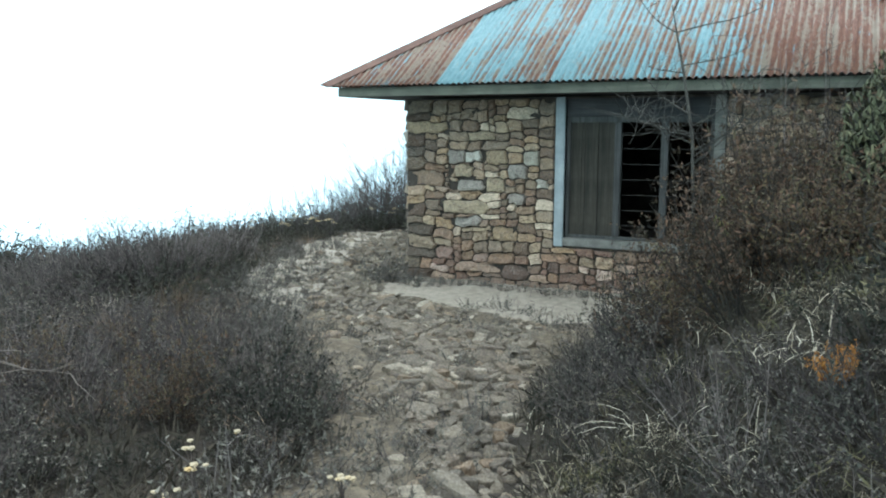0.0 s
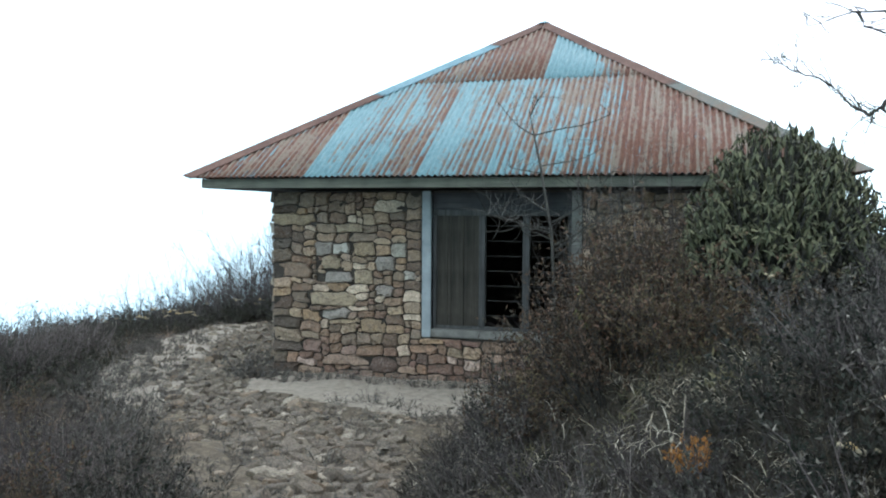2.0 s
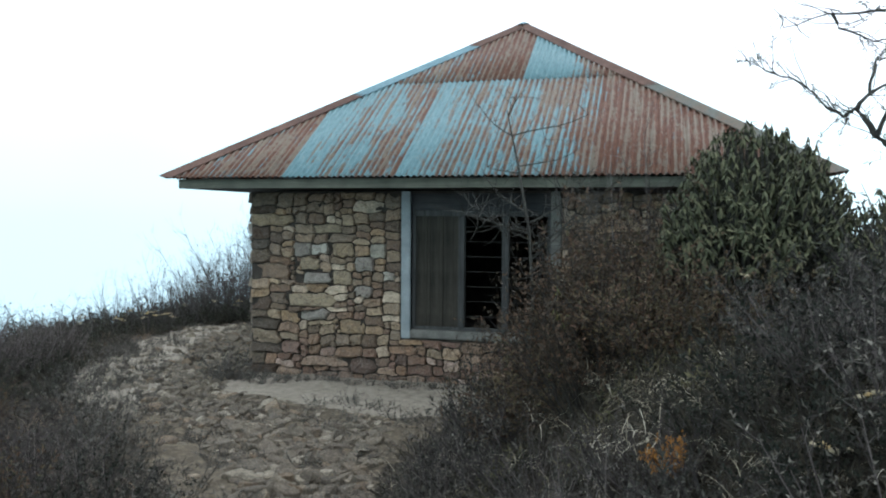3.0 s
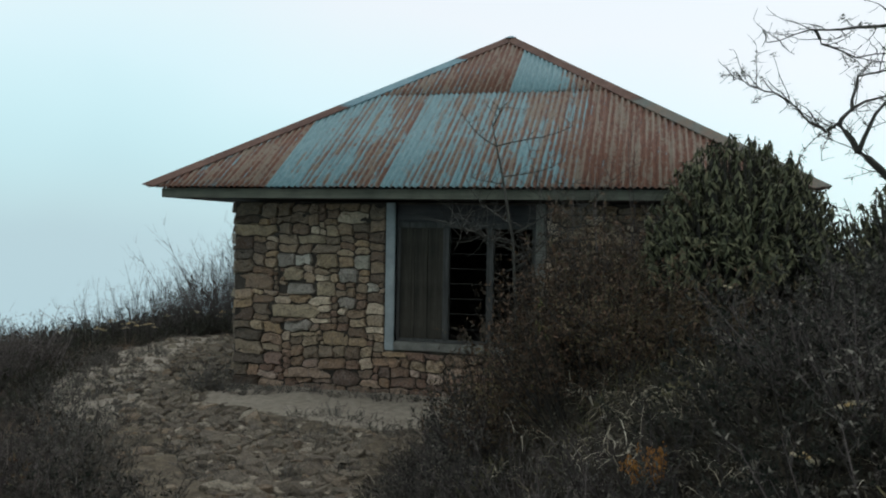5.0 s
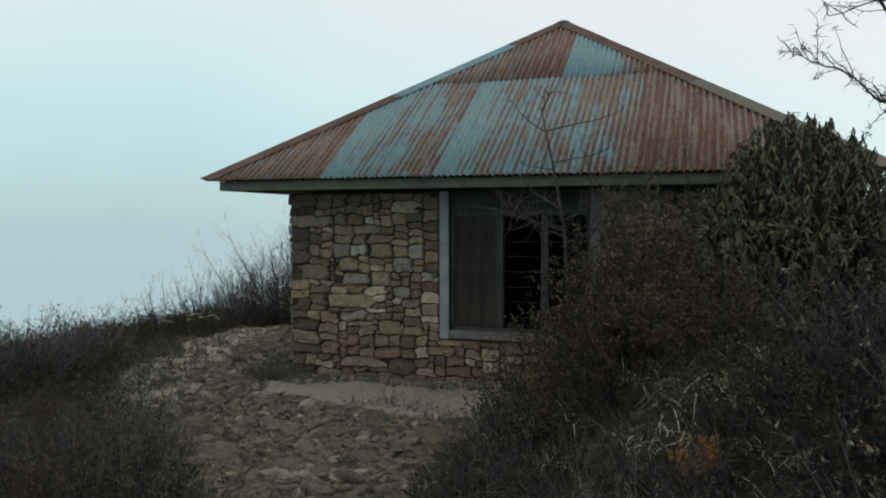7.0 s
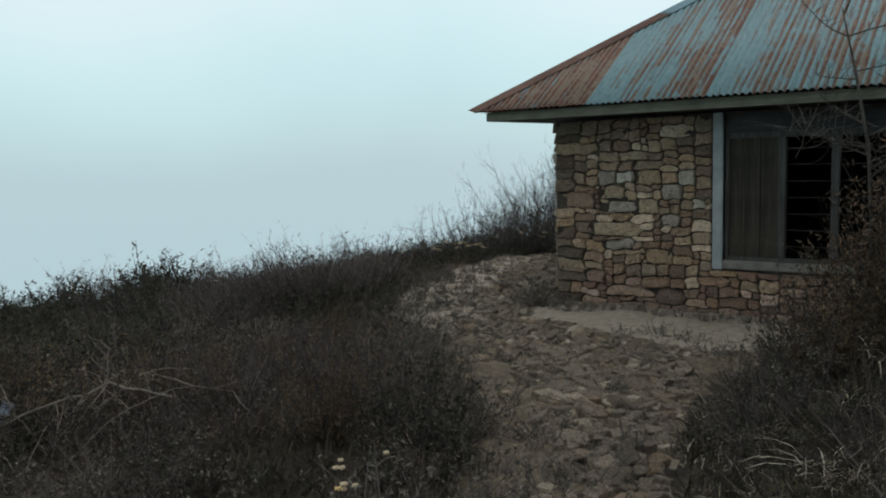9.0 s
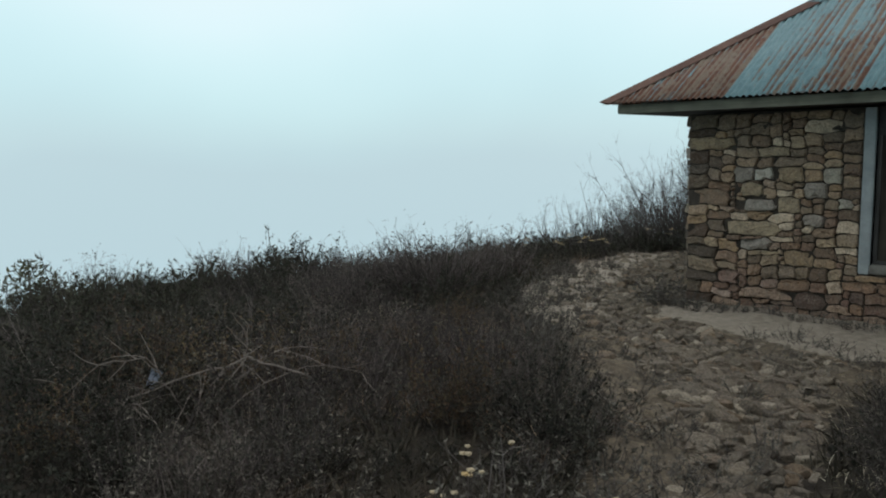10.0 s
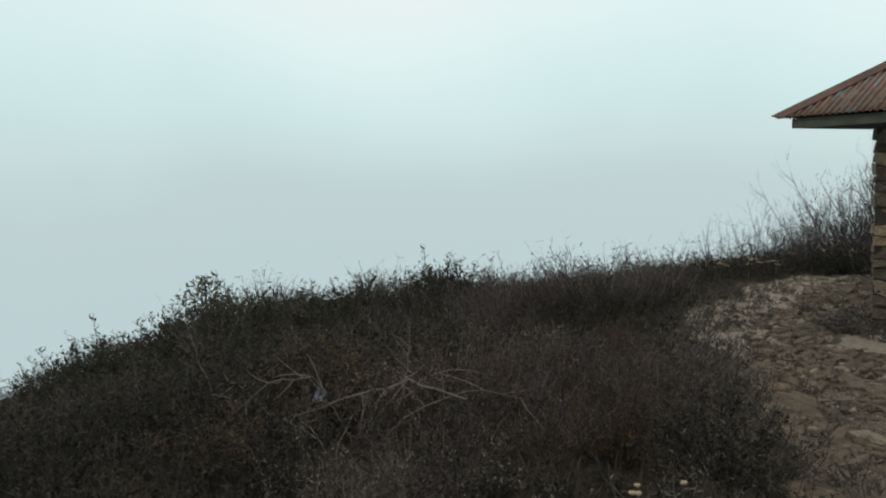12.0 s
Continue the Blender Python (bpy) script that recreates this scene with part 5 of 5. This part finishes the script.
def dead_branch(bends, thick, seed):
    """A bare grey branch fallen over the scrub, with its side twigs."""
    rng, base = random.Random(seed), Vector(bends[0])
    top = tagged(empty("dead_branch", base), "pale bare dead branch lying over the scrub", "branch")
    bends, pts = [Vector(b) - base for b in bends], []
    for a, b in zip(bends, bends[1:]):
        pts += [a.lerp(b, u) + rand_dir(rng) * 0.012 for u in (0.0, 0.25, 0.5, 0.75)]
    pts.append(bends[-1])
    soup = Soup()
    soup.tube(pts, taper(thick, 0.003, len(pts)), 6)
    limb = piece("limb", soup.mesh("limb", M_PALE_TWIG), top)
    for k, p in enumerate(pts[2:]):
        for _ in range(1):
            twig = Soup()
            twig.tube(wander(rng, p, (pts[min(k + 3, len(pts) - 1)] - pts[k + 1]).normalized() + rand_dir(rng, 0.1) * 1.0, rng.uniform(0.08, 0.28), 4, 0.22), taper(0.0036, 0.0014, 5), 4)
            piece("twig", twig.mesh("twig", M_PALE_TWIG), limb)


dead_branch(((1.84, -6.02, 0.58), (1.66, -6.30, 0.72), (1.51, -6.56, 0.64), (1.28, -7.05, 0.51), (1.10, -7.66, 0.44)), 0.008, 51)
dead_branch(((1.47, -6.62, 0.35), (1.42, -6.75, 0.62), (1.38, -6.82, 0.78), (1.28, -7.06, 0.76), (1.20, -7.28, 0.58)), 0.006, 52)
dead_branch(((1.60, -6.42, 0.40), (1.64, -6.32, 0.66), (1.66, -6.29, 0.93)), 0.0055, 53)
red = thin_shrub("dark_red_shrub", 99, 0.8, 0.85, 22, 1300, 0.03, M_TWIG, M_RUSTLEAF, 0.0036, label="low dark red-brown bush among the scrub")
red.matrix_basis = pose(-0.05, -6.5, land(-0.05, -6.5)) @ Matrix.Diagonal((1.2, 1.2, 1.1, 1))
bm = bmesh.new()
bmesh.ops.create_grid(bm, x_segments=6, y_segments=8, size=0.5)
for v in bm.verts:
    v.co = Vector((v.co.x * (0.06 + 0.03 * v.co.y), 0.02 * math.sin(5 * v.co.y) + 0.01 * v.co.x, v.co.y * 0.13))
bmesh.ops.solidify(bm, geom=bm.faces[:], thickness=0.002)
me = bpy.data.meshes.new("scrap")
bm.to_mesh(me)
bm.free()
me.materials.append(M_CARD)
scrap = tagged(new("plastic_scrap", me), "torn grey-blue scrap caught in bare twigs", "litter")
scrap.matrix_basis = pose(1.16, -6.69, 0.57, 10, 25, 50)


def far_conifer(place, height):
    rng, top = random.Random(31), tagged(empty("small_pine", place), "small dark pine on the far crest", "tree")
    trunk, crown = Soup(), Soup()
    trunk.tube([Vector((0, 0, -0.1)), Vector((0, 0, height))], [0.05, 0.015], 6)
    for _ in range(420):
        u = rng.uniform(0.25, 1)
        a, r = rng.uniform(0, 2 * math.pi), (1.1 - u) * 1.5 * height * rng.uniform(0.2, 1)
        crown.blade(Vector((math.cos(a) * r, math.sin(a) * r, u * height)), rand_dir(rng, 0.4), 0.16, 0.05, 0.1, rand_dir(rng))
    piece("trunk", trunk.mesh("trunk", M_BARK), top)
    piece("crown", crown.mesh("crown", M_RHODO), top)


far_conifer((-15.3, -2.3, land(-15.3, -2.3) + 0.05), 1.35)

# ---- stones of the path ----
slab_meshes = []
rng = random.Random(17)
for k in range(14):
    w, d, h, n = rng.uniform(0.2, 0.36), rng.uniform(0.11, 0.2), rng.uniform(0.05, 0.11), 7
    ring = []
    for i in range(n):
        a = 2 * math.pi * (i + rng.uniform(-0.33, 0.33)) / n
        r = rng.uniform(0.7, 1.15)
        ring.append((math.cos(a) * w / 2 * r, math.sin(a) * d / 2 * r))
    tip = rng.uniform(-0.15, 0.45)
    verts = [(x * 1.03, y * 1.03, -0.06) for x, y in ring] + [(x, y, h * 0.85 + tip * y + rng.uniform(-0.006, 0.006)) for x, y in ring] + [(x * 0.9, y * 0.88, h + tip * y + rng.uniform(-0.006, 0.006)) for x, y in ring]
    faces = [(r * n + i, r * n + (i + 1) % n, (r + 1) * n + (i + 1) % n, (r + 1) * n + i) for r in range(2) for i in range(n)]
    verts.append((0, 0, h + 0.003))
    faces += [(2 * n + i, 2 * n + (i + 1) % n, 3 * n) for i in range(n)]
    slab_meshes.append((verts, faces, mesh_of("stone", verts, faces, M_SLAB)))
paving = tagged(empty("path_paving"), "rough worn flat stones set along the path", "path", kind="structure")
grid3, placed, soup = {}, 0, Soup()
spots = []
for _ in range(85000):
    x, y = rng.uniform(-3, 9), rng.uniform(-13.5, 5.3)
    out = poly_gap(x, y, PATH_POLY)
    if out > -0.05 or poly_gap(x, y, SAND_POLY) < 0.08 or in_house(x, y, 0.1):
        continue
    core = smooth((-out - 0.05) / 0.45)
    if rng.random() > 0.4 + 0.6 * core:
        continue
    if poly_gap(x, y, CORE_POLY) > 0.06 * noise.noise((x * 3, y * 3, 12)) and rng.random() < 0.93:
        continue
    if y > -1.6 and noise.noise((x * 0.8, y * 0.8, 12)) < -0.12 and rng.random() < 0.7:
        continue
    size = rng.choice((0.3, 0.38, 0.45, 0.52, 0.6, 0.72, 0.95)) * (0.8 if y > -2.5 else 1.0)
    if far_from_all(x, y, 0.02 + 0.06 * size, grid3):
        spots.append((math.hypot(x - EYE[0], y - EYE[1]), x, y, size))
for far, x, y, size in sorted(spots):
    verts, faces, me = rng.choice(slab_meshes)
    m = pose(x, y, land(x, y) - 0.04, rng.gauss(7, 18), rng.gauss(0, 15), rng.gauss(15, 30)) @ Matrix.Diagonal((size, size, rng.uniform(0.6, 1.1) * size ** 0.5, 1))
    if placed < 300:
        placed += 1
        piece("stone", me, paving, m)
    else:
        o = len(soup.v)
        soup.v += [m @ Vector(v) for v in verts]
        soup.f += [tuple(o + i for i in f) for f in faces]
for _ in range(5200):
    x, y = rng.uniform(-3, 6.8), rng.uniform(-8.5, 5.3)
    if poly_gap(x, y, PATH_POLY) > 0.1 or in_house(x, y, 0.1) or (poly_gap(x, y, SAND_POLY) < 0.05 and rng.random() < 0.9):
        continue
    if poly_gap(x, y, EARTH_POLY) < 0 and rng.random() < 0.75:
        continue
    if poly_gap(x, y, CORE_POLY) > 0 and rng.random() < 0.6:
        continue
    verts, faces, me = rng.choice(slab_meshes)
    size = rng.uniform(0.12, 0.42)
    m = pose(x, y, land(x, y) - 0.005, rng.uniform(-25, 25), rng.uniform(-25, 25), rng.uniform(0, 360)) @ Matrix.Diagonal((size, size, size, 1))
    o = len(soup.v)
    soup.v += [m @ Vector(v) for v in verts[7:]]
    soup.f += [tuple(o + i - 7 for i in f) for f in faces[7:]]
tagged(piece("rubble", soup.mesh("rubble", M_SLAB_JOINED), paving), kind="stuff")
